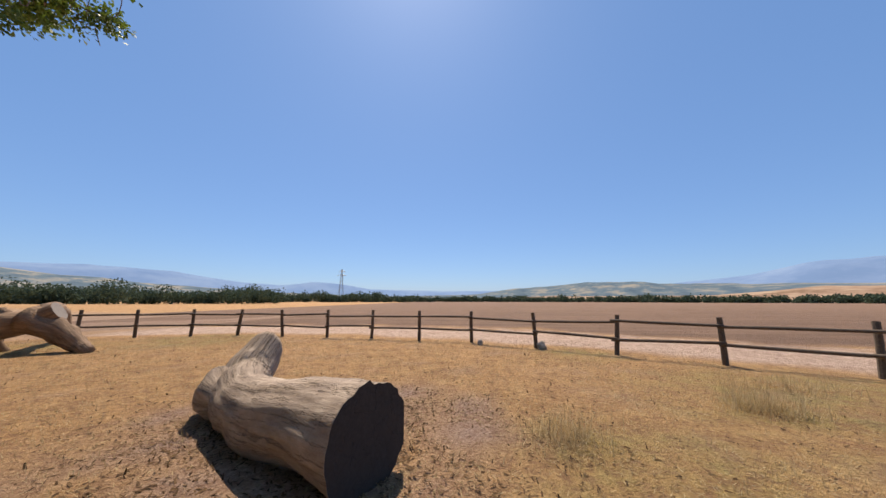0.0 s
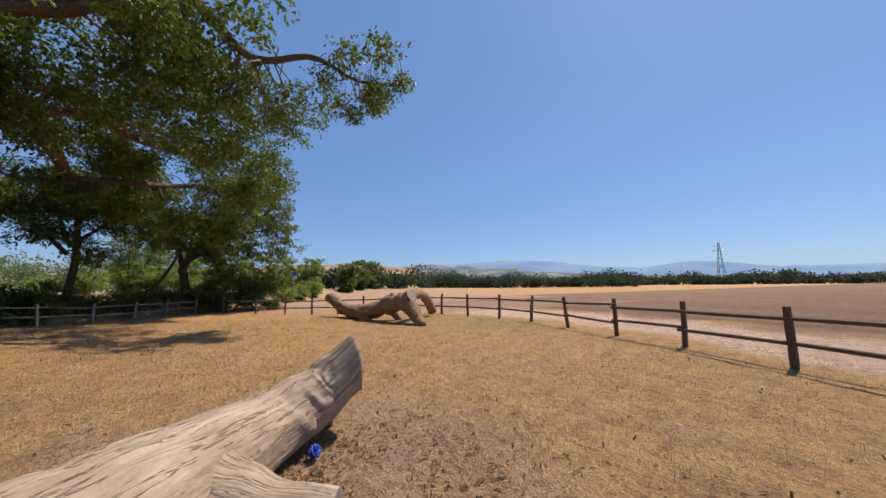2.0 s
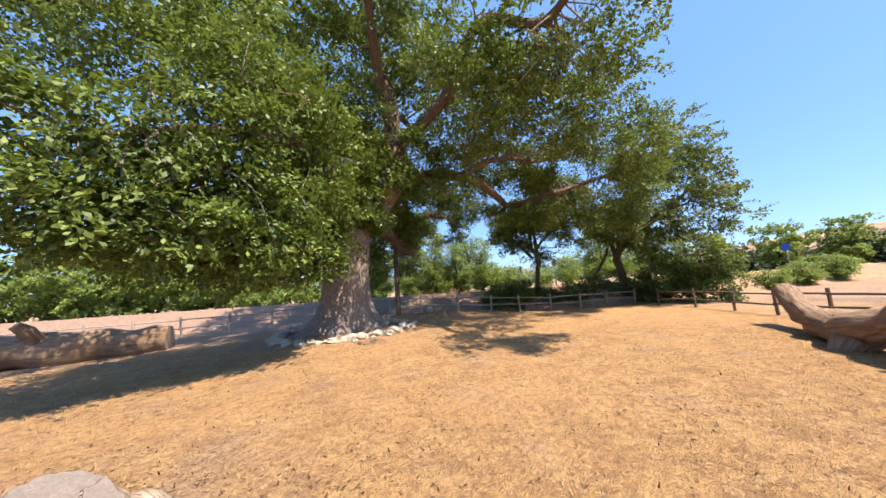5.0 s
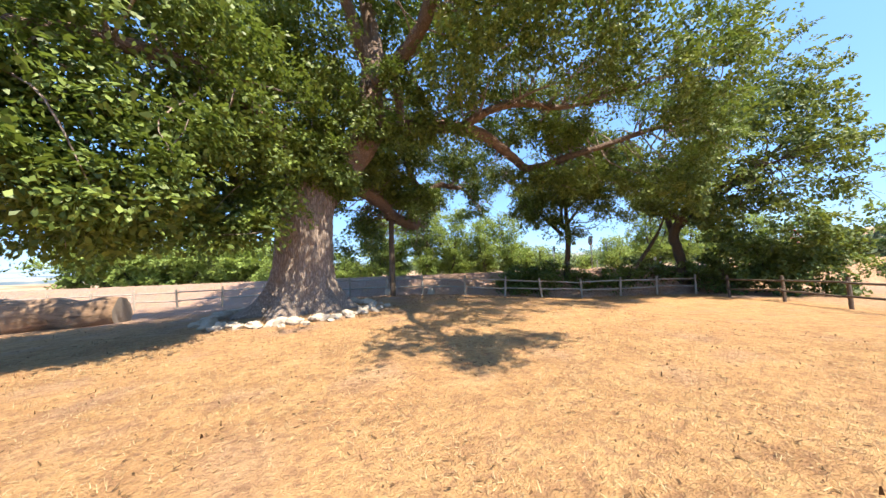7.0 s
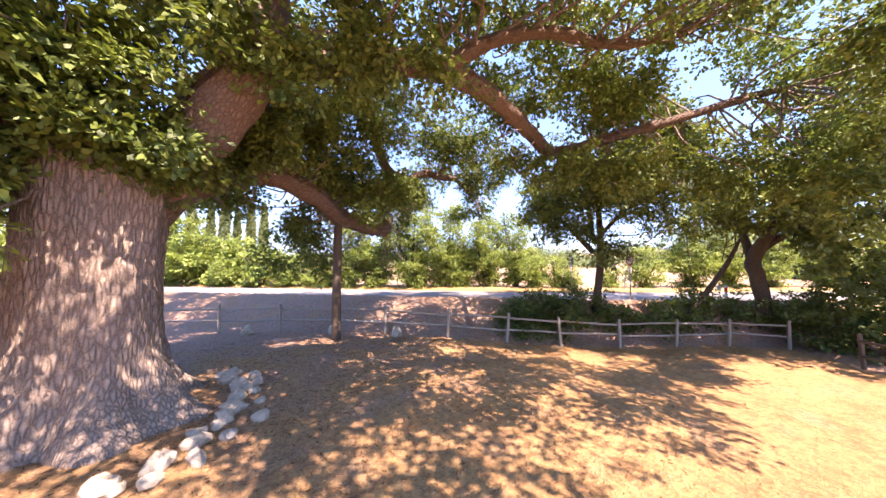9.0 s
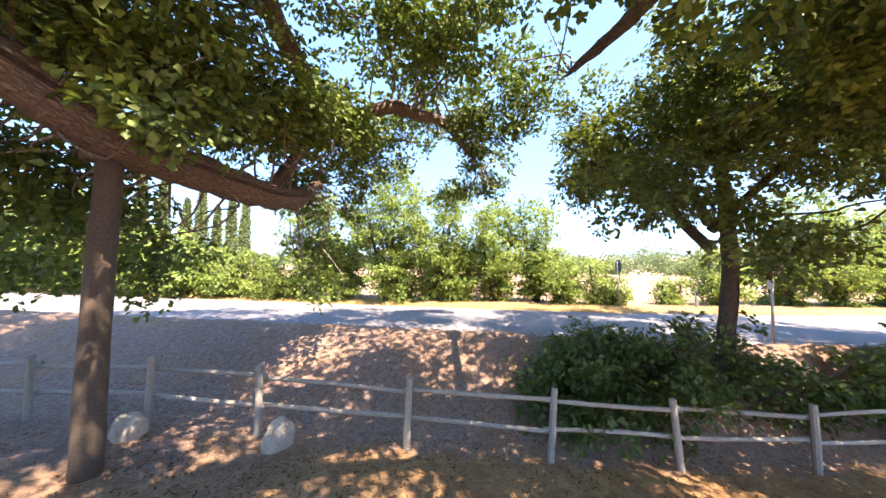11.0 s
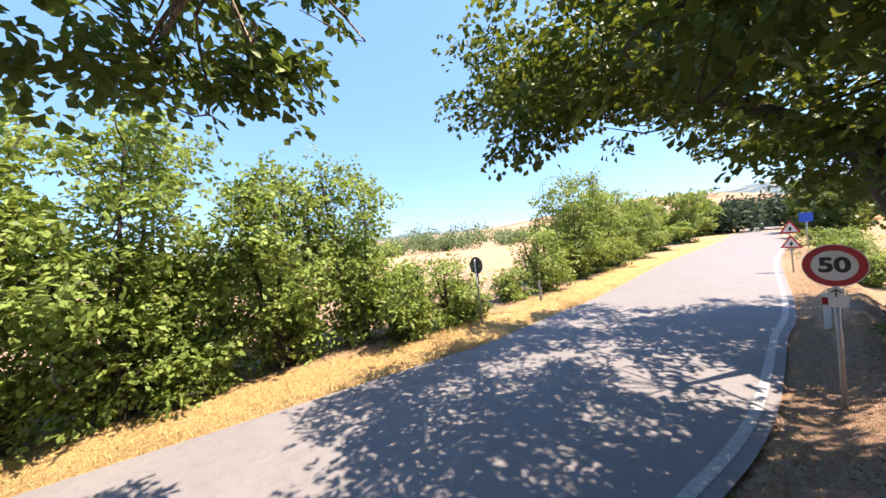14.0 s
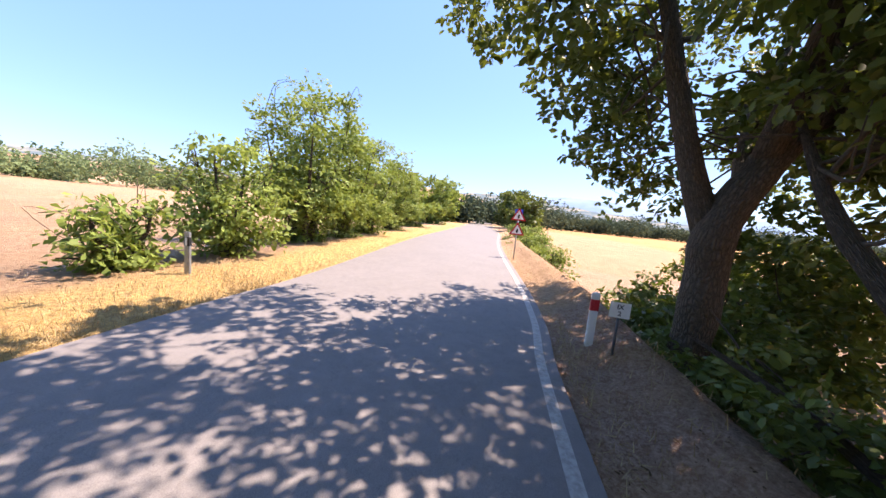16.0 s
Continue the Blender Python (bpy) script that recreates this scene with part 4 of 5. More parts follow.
OAK_BLOBS = [
    (-9.5, -4.5, 14.2, 4.6, 4.4, 3.0), (-5.5, -5.0, 12.6, 3.6, 3.6, 2.6), (-13.2, -3.6, 12.4, 3.4, 3.2, 2.4), (-9.4, -0.8, 12.8, 3.2, 2.4, 2.0),
    (-3.2, -3.4, 11.4, 2.8, 2.6, 1.9), (0.4, -3.6, 9.6, 2.4, 2.2, 1.7), (-3.0, -1.0, 8.2, 2.4, 1.7, 1.5),
    (-3.6, 0.1, 5.6, 2.5, 1.5, 1.5), (-5.6, -0.5, 4.9, 1.5, 1.1, 1.1), (-1.2, -0.2, 4.7, 2.0, 1.4, 1.5), (-2.6, 0.5, 3.4, 1.7, 1.0, 0.9, 1.6), (-4.2, 0.3, 4.2, 1.8, 1.0, 1.2, 1.6), (-6.3, -0.9, 4.5, 1.1, 0.8, 0.9, 1.6), (-4.6, 0.4, 2.9, 1.6, 0.8, 0.6, 1.6), (-1.4, 0.1, 2.9, 1.4, 0.8, 0.6, 1.4), (0.9, -0.7, 5.6, 1.7, 1.5, 1.5), (-4.8, 0.5, 7.1, 1.8, 1.2, 1.1), (-6.2, -1.2, 6.6, 1.4, 1.2, 1.2), (-4.9, 0.4, 3.3, 1.0, 0.7, 0.7),
    (-7.9, -3.0, 4.75, 1.15, 0.6, 0.75, 2.2), (-8.9, -3.3, 4.35, 0.8, 0.45, 0.5, 2.2), (-7.0, -3.4, 4.2, 0.8, 0.6, 0.55, 2.0), (-8.9, -2.6, 5.0, 0.9, 0.6, 0.7, 2.2), (-8.2, -2.8, 5.8, 1.3, 0.8, 0.9, 1.8), (-9.9, -4.6, 5.1, 0.9, 0.6, 0.6, 2.0), (-10.3, -4.3, 5.9, 1.1, 0.9, 0.8, 1.6), (-9.3, -4.0, 7.9, 1.5, 1.2, 1.2), (-11.6, -4.4, 7.4, 1.5, 1.3, 1.0),
    (-10.35, 9.25, 9.75, 0.55, 0.45, 0.45), (-9.7, 8.4, 10.55, 0.65, 0.5, 0.45), (-10.75, 8.2, 9.25, 0.8, 0.6, 0.5), (-10.85, 7.3, 8.35, 0.75, 0.55, 0.45), (-10.4, 7.3, 10.3, 0.9, 0.7, 0.55, 0.6), (-11.6, 6.5, 9.4, 1.1, 0.8, 0.7, 0.55), (-12.3, 5.1, 9.1, 1.2, 0.9, 0.8, 0.6), (-12.0, 3.4, 8.9, 1.5, 1.3, 1.0, 0.6), (-10.2, 4.0, 10.6, 1.8, 1.6, 1.1, 0.45), (-11.7, 8.7, 9.8, 0.9, 0.6, 0.5), (-11.6, 2.0, 10.2, 2.0, 1.8, 1.3), (-13.6, 3.4, 9.6, 1.6, 1.4, 1.0, 0.7), (-9.2, 1.6, 9.0, 1.3, 1.1, 1.0, 0.8),
    (-12.6, -1.7, 6.7, 1.1, 0.6, 0.6, 1.4), (-13.4, -1.5, 6.3, 0.8, 0.5, 0.5, 1.2), (-11.6, -1.8, 6.4, 0.9, 0.5, 0.6, 1.4), (-12.0, -1.8, 7.35, 1.0, 0.5, 0.55, 1.3), (-10.8, -1.9, 8.2, 0.9, 0.6, 0.7, 1.2), (-9.7, -2.2, 6.7, 0.8, 0.5, 0.7, 1.3), (-10.9, -2.3, 6.2, 0.8, 0.5, 0.5, 1.2), (-12.0, -8.0, 3.7, 0.9, 0.8, 0.8),
    (-5.4, -1.8, 3.5, 1.2, 0.9, 0.9), (-4.2, -2.6, 3.3, 1.5, 1.1, 1.0), (-2.6, -3.0, 3.5, 1.6, 1.2, 1.1), (-5.8, -1.3, 2.6, 0.9, 0.7, 0.55), (-4.4, -0.6, 2.5, 1.2, 0.8, 0.55), (-6.2, -2.4, 4.6, 1.1, 0.8, 0.9),
    (-16.0, -10.1, 4.0, 0.7, 0.6, 0.7, 1.1), (-15.9, -10.6, 4.9, 0.9, 0.8, 0.7, 1.0), (-15.1, -9.5, 4.9, 0.8, 0.6, 0.5, 1.2), (-15.5, -9.9, 3.3, 0.5, 0.45, 0.6, 0.9), (-14.2, -9.6, 5.9, 1.1, 0.9, 0.6, 0.6), (-16.3, -10.6, 5.4, 0.9, 0.7, 0.6), (-12.6, -9.2, 3.2, 1.0, 0.8, 0.9), (-11.2, -9.6, 3.0, 0.9, 0.8, 0.8), (-12.0, -8.6, 4.4, 1.2, 0.9, 0.8),
    (-13.4, -1.6, 8.9, 2.0, 1.8, 1.2, 0.6), (-16.2, -0.8, 9.2, 2.0, 1.7, 1.0, 0.7), (-19.2, 0.3, 9.0, 2.0, 1.7, 1.0), (-22.4, 1.6, 8.6, 2.0, 1.6, 1.1), (-24.6, 2.6, 8.6, 1.4, 1.3, 1.0), (-16.8, -3.6, 7.9, 1.6, 1.3, 0.8), (-20.6, -1.8, 7.8, 1.2, 1.0, 0.6),
    (-11.4, 2.2, 8.4, 1.7, 1.5, 1.1, 0.5), (-12.0, 0.6, 7.4, 1.5, 1.3, 0.9, 0.6), (-13.2, 5.6, 8.8, 1.6, 1.4, 0.8, 0.62), (-19.4, 4.4, 8.6, 1.8, 1.4, 0.8, 0.62), (-18.2, 2.4, 8.2, 1.6, 1.3, 0.8, 0.62), (-17.2, 4.6, 7.0, 1.7, 1.3, 0.8, 0.9), (-20.2, 3.6, 6.9, 1.8, 1.4, 1.0, 1), (-22.2, 3.0, 6.2, 1.8, 1.4, 1.1, 1), (-15.2, 4.6, 8.7, 1.8, 1.5, 0.9, 0.62), (-17.4, 3.8, 8.5, 1.8, 1.5, 0.9, 0.62), (-14.6, 2.6, 7.6, 1.6, 1.3, 0.7, 0.62), (-14.2, 1.4, 8.8, 1.8, 1.6, 1.1, 0.55), (-16.6, 1.8, 8.6, 1.7, 1.5, 1.0, 0.6),
    (-16.6, -10.9, 6.9, 1.3, 1.0, 0.8), (-18.2, -10.9, 7.6, 1.4, 1.1, 0.8), (-17.2, -11.6, 6.1, 1.0, 0.7, 0.4), (-15.2, -10.3, 6.6, 1.4, 1.1, 0.9), (-19.5, -9.6, 7.6, 1.3, 1.1, 0.8), (-15.6, -8.9, 6.3, 1.2, 0.9, 0.7), (-17.2, -7.4, 8.0, 1.2, 1.0, 0.5), (-14.0, -8.8, 5.9, 1.1, 0.9, 0.6), (-14.6, -7.1, 5.6, 1.1, 0.7, 0.6, 1.6), (-13.2, -6.6, 5.5, 1.0, 0.6, 0.5, 1.6), (-15.6, -7.8, 5.9, 0.9, 0.7, 0.5, 1.4), (-17.6, -10.2, 6.2, 0.8, 0.6, 0.5),
    (-10.0, -6.2, 6.1, 1.4, 0.9, 0.9, 1.8), (-11.2, -6.0, 7.2, 1.6, 1.1, 1.1, 1.5), (-13.3, -5.9, 7.3, 1.4, 1.1, 0.9, 1.5), (-12.8, -7.1, 5.9, 1.3, 0.9, 0.8, 1.6), (-9.6, -6.9, 4.9, 0.9, 0.8, 0.6), (-11.4, -7.4, 4.3, 0.9, 0.7, 0.5),
    (-20.9, -1.5, 5.9, 1.5, 1.1, 0.8, 1.2), (-22.5, 0.2, 5.6, 1.5, 1.2, 0.9, 1.2), (-24.0, 1.6, 5.4, 1.6, 1.3, 1.1, 1.2), (-22.0, 2.2, 4.7, 1.4, 1.1, 0.9, 1.0), (-17.8, -2.3, 5.7, 1.0, 0.8, 0.7, 1.3), (-16.8, -3.5, 6.1, 1.1, 0.8, 0.5, 1.0), (-19.0, -0.8, 5.5, 1.1, 0.9, 0.7, 1.2),
    (-18.6, -1.6, 7.8, 1.6, 1.2, 0.8), (-20.4, -2.2, 6.4, 1.3, 1.0, 0.6), (-19.8, -2.2, 5.7, 1.1, 0.9, 0.6),
    (-12.8, -8.8, 7.6, 2.2, 1.6, 1.5), (-10.5, -9.0, 7.5, 1.8, 1.5, 1.4), (-9.5, -9.5, 5.5, 1.5, 1.2, 1.1),
    (-7.6, -2.6, 6.0, 1.6, 1.0, 1.2), (-8.0, -2.2, 7.5, 1.4, 1.0, 1.0), (-8.2, -2.2, 8.8, 1.8, 1.2, 1.2), (-6.0, -2.4, 8.6, 1.8, 1.2, 1.2),
    (-13.6, -8.3, 5.9, 1.4, 1.1, 0.9), (-14.9, -7.7, 5.8, 1.2, 0.9, 0.7), (-12.2, -7.6, 5.7, 1.2, 0.9, 0.9), (-15.6, -8.4, 2.7, 0.3, 0.26, 0.6, 0.8), (-15.2, -3.0, 9.2, 2.0, 1.6, 0.9, 0.8), (-17.4, -2.2, 9.6, 1.8, 1.5, 0.9, 0.8), (-11.6, -5.7, 5.9, 1.2, 0.7, 0.7, 1.8), (-13.4, -6.2, 5.0, 1.0, 0.6, 0.7, 1.6), (-6.4, -1.6, 2.9, 0.8, 0.6, 0.7, 1.6), (-6.9, -1.9, 3.6, 0.9, 0.6, 0.8, 1.6), (-7.2, -2.0, 5.1, 1.0, 0.6, 0.8, 1.6), (-13.0, 1.2, 10.4, 2.4, 2.0, 0.9), (-15.8, 2.2, 10.0, 2.2, 1.8, 0.8), (-14.6, -0.6, 10.4, 2.4, 1.8, 1.0), (-13.5, -9.5, 11.5, 2.6, 2.2, 1.5), (-10.5, -9.8, 12.0, 2.8, 2.4, 1.6), (-7.5, -9.6, 11.4, 2.6, 2.2, 1.6), (-18.4, -3.8, 9.0, 1.8, 1.6, 0.7, 0.9), (-19.8, -2.6, 9.1, 1.7, 1.4, 0.7, 0.9), (-19.6, -1.0, 8.2, 1.5, 1.0, 0.6, 1.0), (-17.6, -1.8, 8.3, 1.4, 1.0, 0.6, 1.0), (-22.4, -1.6, 8.0, 1.4, 1.0, 0.8, 1.0), (-21.0, -2.8, 8.3, 1.4, 1.0, 0.7, 1.0), (-21.6, -0.6, 6.7, 0.8, 0.6, 0.35, 1.0),
    (-15.2, -7.6, 9.2, 2.2, 2.0, 1.5), (-12.0, -8.0, 9.6, 2.4, 2.0, 1.8), (-18.0, -6.4, 8.2, 1.8, 1.5, 0.9), (-20.0, -8.5, 7.5, 1.5, 1.3, 0.9), (-20.9, -9.8, 6.7, 0.9, 0.8, 0.6, 1.6), (-20.5, -11.0, 5.9, 0.8, 0.6, 0.45, 1.5), (-21.4, -10.3, 6.1, 0.6, 0.5, 0.4, 1.5), (-17.4, -8.6, 8.4, 1.7, 1.4, 0.9), (-21.0, -7.4, 8.0, 1.2, 1.1, 0.7),
]
OAK_BLOBS = [(*b[:2], b[2] - (0.15 if b[0] < -13 and b[1] < -5 else 0.0), *b[3:]) for b in OAK_BLOBS]
o_limbs = [([tuple(np.array(p) - oo) for p in pts], rad) for pts, rad in OAK_LIMBS]
for i, (pts, rad) in enumerate(o_limbs):
    tube("limb", pts, rad, M_LIMB_BARK, oak, segs=22 if rad[0] > 0.3 else 14, steps=8, rough=0.13, seed=40 + i, ridges=0.12)
o_blobs = [(*(np.array(b[:3]) - oo), *b[3:]) for b in OAK_BLOBS]
twigs(o_blobs, o_limbs, oak, M_OAK_BARK, 4, 0.028)
top = [b for b, w in zip(o_blobs, OAK_BLOBS) if w[2] > 9.9]
east = [b for b, w in zip(o_blobs, OAK_BLOBS) if w[2] <= 9.9 and w[0] > -11.0]
west = [b for b, w in zip(o_blobs, OAK_BLOBS) if w[2] <= 9.9 and w[0] <= -11.0]
leaves("crown", sprays(top, 75, 0.34, 20, 0.3, 0.12, seed=4), 0.20, M_OAK_LEAF, oak, simple=True)
leaves("crown", sprays(east, 195, 0.27, 20, 0.28, 0.16, 1.1, seed=4), 0.14, M_OAK_LEAF, oak, simple=True)
leaves("crown", sprays(west, 150, 0.23, 20, 0.25, 0.12, 1.2, seed=4), 0.125, M_OAK_LEAF, oak, lobed=True)

prop = thing("limb_prop", -12.76, -7.05, ground_at(-12.76, -7.05), "dark wooden pole propping up the oak limb", "prop")
pz = ground_at(-12.76, -7.05)
tube("pole", [(0, 0, -0.2), (0.02, 0, 2.0), (0, 0, 4.3 - pz)], [0.15, 0.14, 0.13], M_RAIL_DARK, prop, segs=14, rough=0.04)
bm = bmesh.new()
bmesh.ops.create_cube(bm, size=1, matrix=Matrix.Translation((0, 0, 4.22 - pz)) @ Matrix.Diagonal((0.5, 0.22, 0.14, 1)))
bmesh.ops.bevel(bm, geom=bm.edges[:], offset=0.02, segments=1, affect="EDGES")
part("saddle", bm, M_RAIL_DARK, prop)

# trees between the fence and the road
gz2 = ground_at(-22.7, -4.3)
tree("chestnut_tree", -22.7, -4.3, "dark green broad-leaved tree hanging over the road verge",
     [([(-22.7, -4.3, gz2 - 0.1), (-22.75, -4.25, 1.6), (-22.95, -4.2, 3.2), (-23.1, -4.35, 5.2), (-23.1, -4.7, 8.0)], [0.2, 0.16, 0.15, 0.12, 0.04]),
      ([(-22.9, -4.5, 3.4), (-22.0, -5.4, 4.8), (-21.2, -6.2, 5.5)], [0.12, 0.09, 0.03]), ([(-22.95, -4.55, 4.0), (-24.4, -5.6, 5.6), (-25.4, -6.4, 6.2)], [0.12, 0.08, 0.03]), ([(-22.9, -4.5, 3.8), (-23.6, -3.2, 5.4), (-24.0, -2.2, 6.2)], [0.1, 0.07, 0.03])],
     [(-23.1, -4.7, 7.4, 2.4, 2.2, 1.6, 1.4), (-21.6, -5.9, 5.7, 1.4, 1.3, 0.9, 1.3), (-24.6, -6.2, 6.2, 1.7, 1.4, 1.1, 0.9), (-23.8, -3.0, 6.0, 1.7, 1.5, 1.3, 1.4), (-22.0, -3.8, 6.0, 1.5, 1.4, 1.2, 1.4), (-20.9, -6.6, 4.9, 0.7, 0.6, 0.45), (-23.2, -7.2, 5.6, 1.2, 1.0, 0.7, 0.9), (-25.6, -4.6, 6.8, 1.7, 1.5, 1.2, 0.9), (-22.6, -5.4, 4.6, 1.0, 0.9, 0.6), (-24.6, -7.6, 7.0, 1.5, 1.3, 0.9, 0.9), (-26.8, -6.6, 7.2, 1.6, 1.3, 1.0, 0.6), (-21.6, -2.6, 5.2, 1.4, 1.2, 1.0), (-23.2, -1.6, 4.6, 1.4, 1.2, 1.1), (-23.6, -8.1, 5.7, 0.9, 0.7, 0.5), (-24.8, -8.5, 6.2, 1.0, 0.8, 0.5), (-25.8, -8.0, 6.9, 1.1, 0.9, 0.6), (-22.2, -7.0, 6.6, 1.2, 1.0, 0.7), (-21.4, -3.4, 3.8, 1.4, 1.1, 1.0), (-20.4, -4.6, 4.4, 1.2, 1.0, 0.8)],
     M_LEAF, M_BARK, 175, 0.115, spread=0.24, gap=0.06, gscale=1.3, shell=0.28, lobed=True)
g4 = ground_at(-28.4, -0.5)
tree("roadside_oak", -28.4, -0.5, "large rounded oak with forked dark trunk crowded against the fence corner",
     [([(-28.4, -0.5, g4 - 0.1), (-28.4, -0.5, 1.2), (-28.3, -0.65, 2.4), (-28.2, -0.7, 3.2), (-27.9, 0.2, 4.8), (-27.5, 1.2, 6.8), (-27.4, 2.0, 9.6)], [0.36, 0.27, 0.26, 0.25, 0.19, 0.13, 0.04]),
      ([(-28.3, -0.7, 2.8), (-28.6, -1.15, 4.3), (-28.85, -1.7, 6.2), (-29.1, -2.3, 8.2)], [0.19, 0.15, 0.1, 0.04]),
      ([(-28.2, -0.4, 3.6), (-29.3, 1.6, 5.4), (-30.0, 3.6, 7.2), (-30.4, 4.8, 8.8)], [0.16, 0.12, 0.09, 0.03]),
      ([(-28.1, -0.3, 4.0), (-27.0, -1.6, 5.6), (-26.0, -2.8, 6.6)], [0.16, 0.11, 0.03]),
      ([(-27.9, 0.2, 4.6), (-27.2, 2.6, 5.6), (-27.0, 4.4, 6.0)], [0.15, 0.11, 0.03])],
     [(-29.9, 3.2, 11.0, 2.8, 2.6, 2.2), (-28.0, 4.8, 9.0, 2.3, 2.0, 1.9), (-31.8, 3.6, 9.2, 2.2, 2.0, 1.9), (-28.3, 1.3, 8.2, 2.0, 1.8, 1.6), (-30.0, 1.0, 9.4, 2.2, 2.0, 1.7), (-27.8, 5.0, 6.4, 1.7, 1.5, 1.3), (-30.2, 5.4, 7.2, 1.9, 1.7, 1.5), (-28.0, 3.2, 4.6, 1.3, 1.3, 1.0), (-29.2, 5.8, 4.6, 1.6, 1.4, 1.2),
      (-29.0, -1.4, 8.2, 2.2, 2.0, 1.6, 0.6), (-27.0, -1.8, 6.0, 1.6, 1.4, 1.1, 0.6), (-30.6, -2.0, 6.6, 1.6, 1.4, 1.1), (-27.0, 0.6, 4.6, 1.4, 1.2, 1.0), (-28.2, -3.0, 7.2, 1.6, 1.4, 1.0, 0.6), (-26.4, -3.6, 7.0, 1.4, 1.3, 0.9, 0.6), (-29.8, -3.8, 7.6, 1.6, 1.4, 1.0, 0.6), (-31.0, 0.4, 6.4, 1.4, 1.2, 1.0), (-30.2, -1.6, 5.4, 1.2, 1.1, 0.8), (-29.3, -2.7, 5.9, 1.1, 1.0, 0.7), (-25.4, 2.6, 6.4, 1.9, 1.6, 1.4), (-25.6, 1.2, 4.6, 1.5, 1.2, 1.1), (-26.4, 4.0, 4.6, 1.5, 1.3, 1.2), (-26.6, 1.6, 3.6, 1.3, 1.0, 1.0, 1.4), (-28.8, 1.8, 4.2, 1.2, 1.0, 0.9, 1.3), (-27.6, 3.2, 6.0, 1.5, 1.3, 1.0, 1.3), (-29.6, 2.6, 5.6, 1.4, 1.2, 1.0, 1.2), (-31.2, 0.1, 4.5, 1.0, 0.9, 0.7, 1.2), (-30.2, -0.3, 5.0, 0.9, 0.8, 0.6), (-31.8, 0.7, 3.9, 0.8, 0.8, 0.5, 1.2), (-30.4, 0.9, 3.7, 0.8, 0.7, 0.6), (-29.9, -1.3, 4.6, 0.7, 0.6, 0.4), (-30.6, -4.6, 8.3, 1.7, 1.5, 1.0), (-29.0, -5.2, 8.7, 1.6, 1.4, 0.9), (-27.4, -5.6, 8.3, 1.6, 1.3, 0.9), (-32.0, -3.0, 7.7, 1.3, 1.2, 0.9), (-26.0, -5.2, 8.6, 1.5, 1.3, 0.9), (-28.6, -4.0, 9.6, 2.0, 1.8, 1.2), (-27.4, -0.9, 4.8, 0.9, 0.7, 0.6, 1.3), (-26.5, -1.7, 5.2, 0.9, 0.7, 0.6, 1.3), (-28.2, 0.3, 4.9, 0.9, 0.8, 0.6, 1.3), (-26.9, 0.5, 5.8, 1.2, 1.0, 0.8, 1.2), (-25.6, 0.6, 6.2, 1.8, 1.5, 1.2), (-27.0, 4.6, 3.0, 1.4, 1.2, 1.3), (-25.8, 3.2, 7.6, 1.5, 1.4, 1.0), (-24.6, -2.0, 7.8, 1.6, 1.4, 0.9, 1.3), (-23.0, -1.6, 7.6, 1.4, 1.2, 0.8, 1.3)],
     M_LEAF, M_BARK, 100, 0.165, segs=20, spread=0.25, gap=0.0, gscale=1.1, shell=0.28)
tree("leaning_tree", -25.3, -2.6, "thin grey leaning sapling trunk behind the rail fence",
     [([(-25.3, -2.6, ground_at(-25.3, -2.6) - 0.1), (-25.5, -2.1, 0.9), (-26.1, -1.5, 2.0), (-27.0, -1.1, 3.2), (-27.6, -0.8, 4.4)], [0.14, 0.11, 0.10, 0.08, 0.03]), ([(-25.6, -2.0, 1.0), (-26.6, -1.9, 1.5), (-27.6, -1.9, 1.8)], [0.07, 0.05, 0.02])],
     [(-27.2, -0.9, 4.6, 1.0, 0.9, 0.7), (-25.8, -0.7, 5.2, 1.2, 1.0, 0.8)], M_LEAF, M_BARK, 110, 0.14)


def bush(name, x, y, label, blobs, mat, density=190, leaf=0.10, group="", stems=5):
    z = ground_at(x, y)
    ob = thing(name, x, y, z, label, "bush", group)
    o = np.array((x, y, z))
    moved = [(*(np.array(b[:3]) - o), *b[3:]) for b in blobs]
    limbs = []
    for i in range(stems):
        b = moved[i % len(moved)]
        limbs.append(([(b[0] * 0.6, b[1] * 0.6, -0.15 + ground_at(x + b[0] * 0.6, y + b[1] * 0.6) - z), (b[0] * 0.8 + rng.normal() * 0.15, b[1] * 0.8 + rng.normal() * 0.15, b[2] * 0.5), tuple(b[:3])], [0.05, 0.04, 0.02]))
    v, f = [], []
    for pts, rad in limbs:
        tv, tf, _ = tube_data(pts, rad, segs=6, steps=4, rough=0.1)
        f += [tuple(i + len(v) for i in q) for q in tf]
        v += tv
    tagged(mesh_object("brushwood", v, f, M_BARK, ob), kind="stuff")
    twigs(moved, limbs, ob, M_BARK, 3, 0.02)
    p, way, top = sprays(moved, density, 0.2, 20, 0.3, 0.25, 1.5, seed=x)
    clear = p[:, 2] + z > height(p[:, 0] + x, p[:, 1] + y) + 0.03
    leaves("foliage", (p[clear], way[clear], top[clear]), leaf, mat, ob)
    return ob


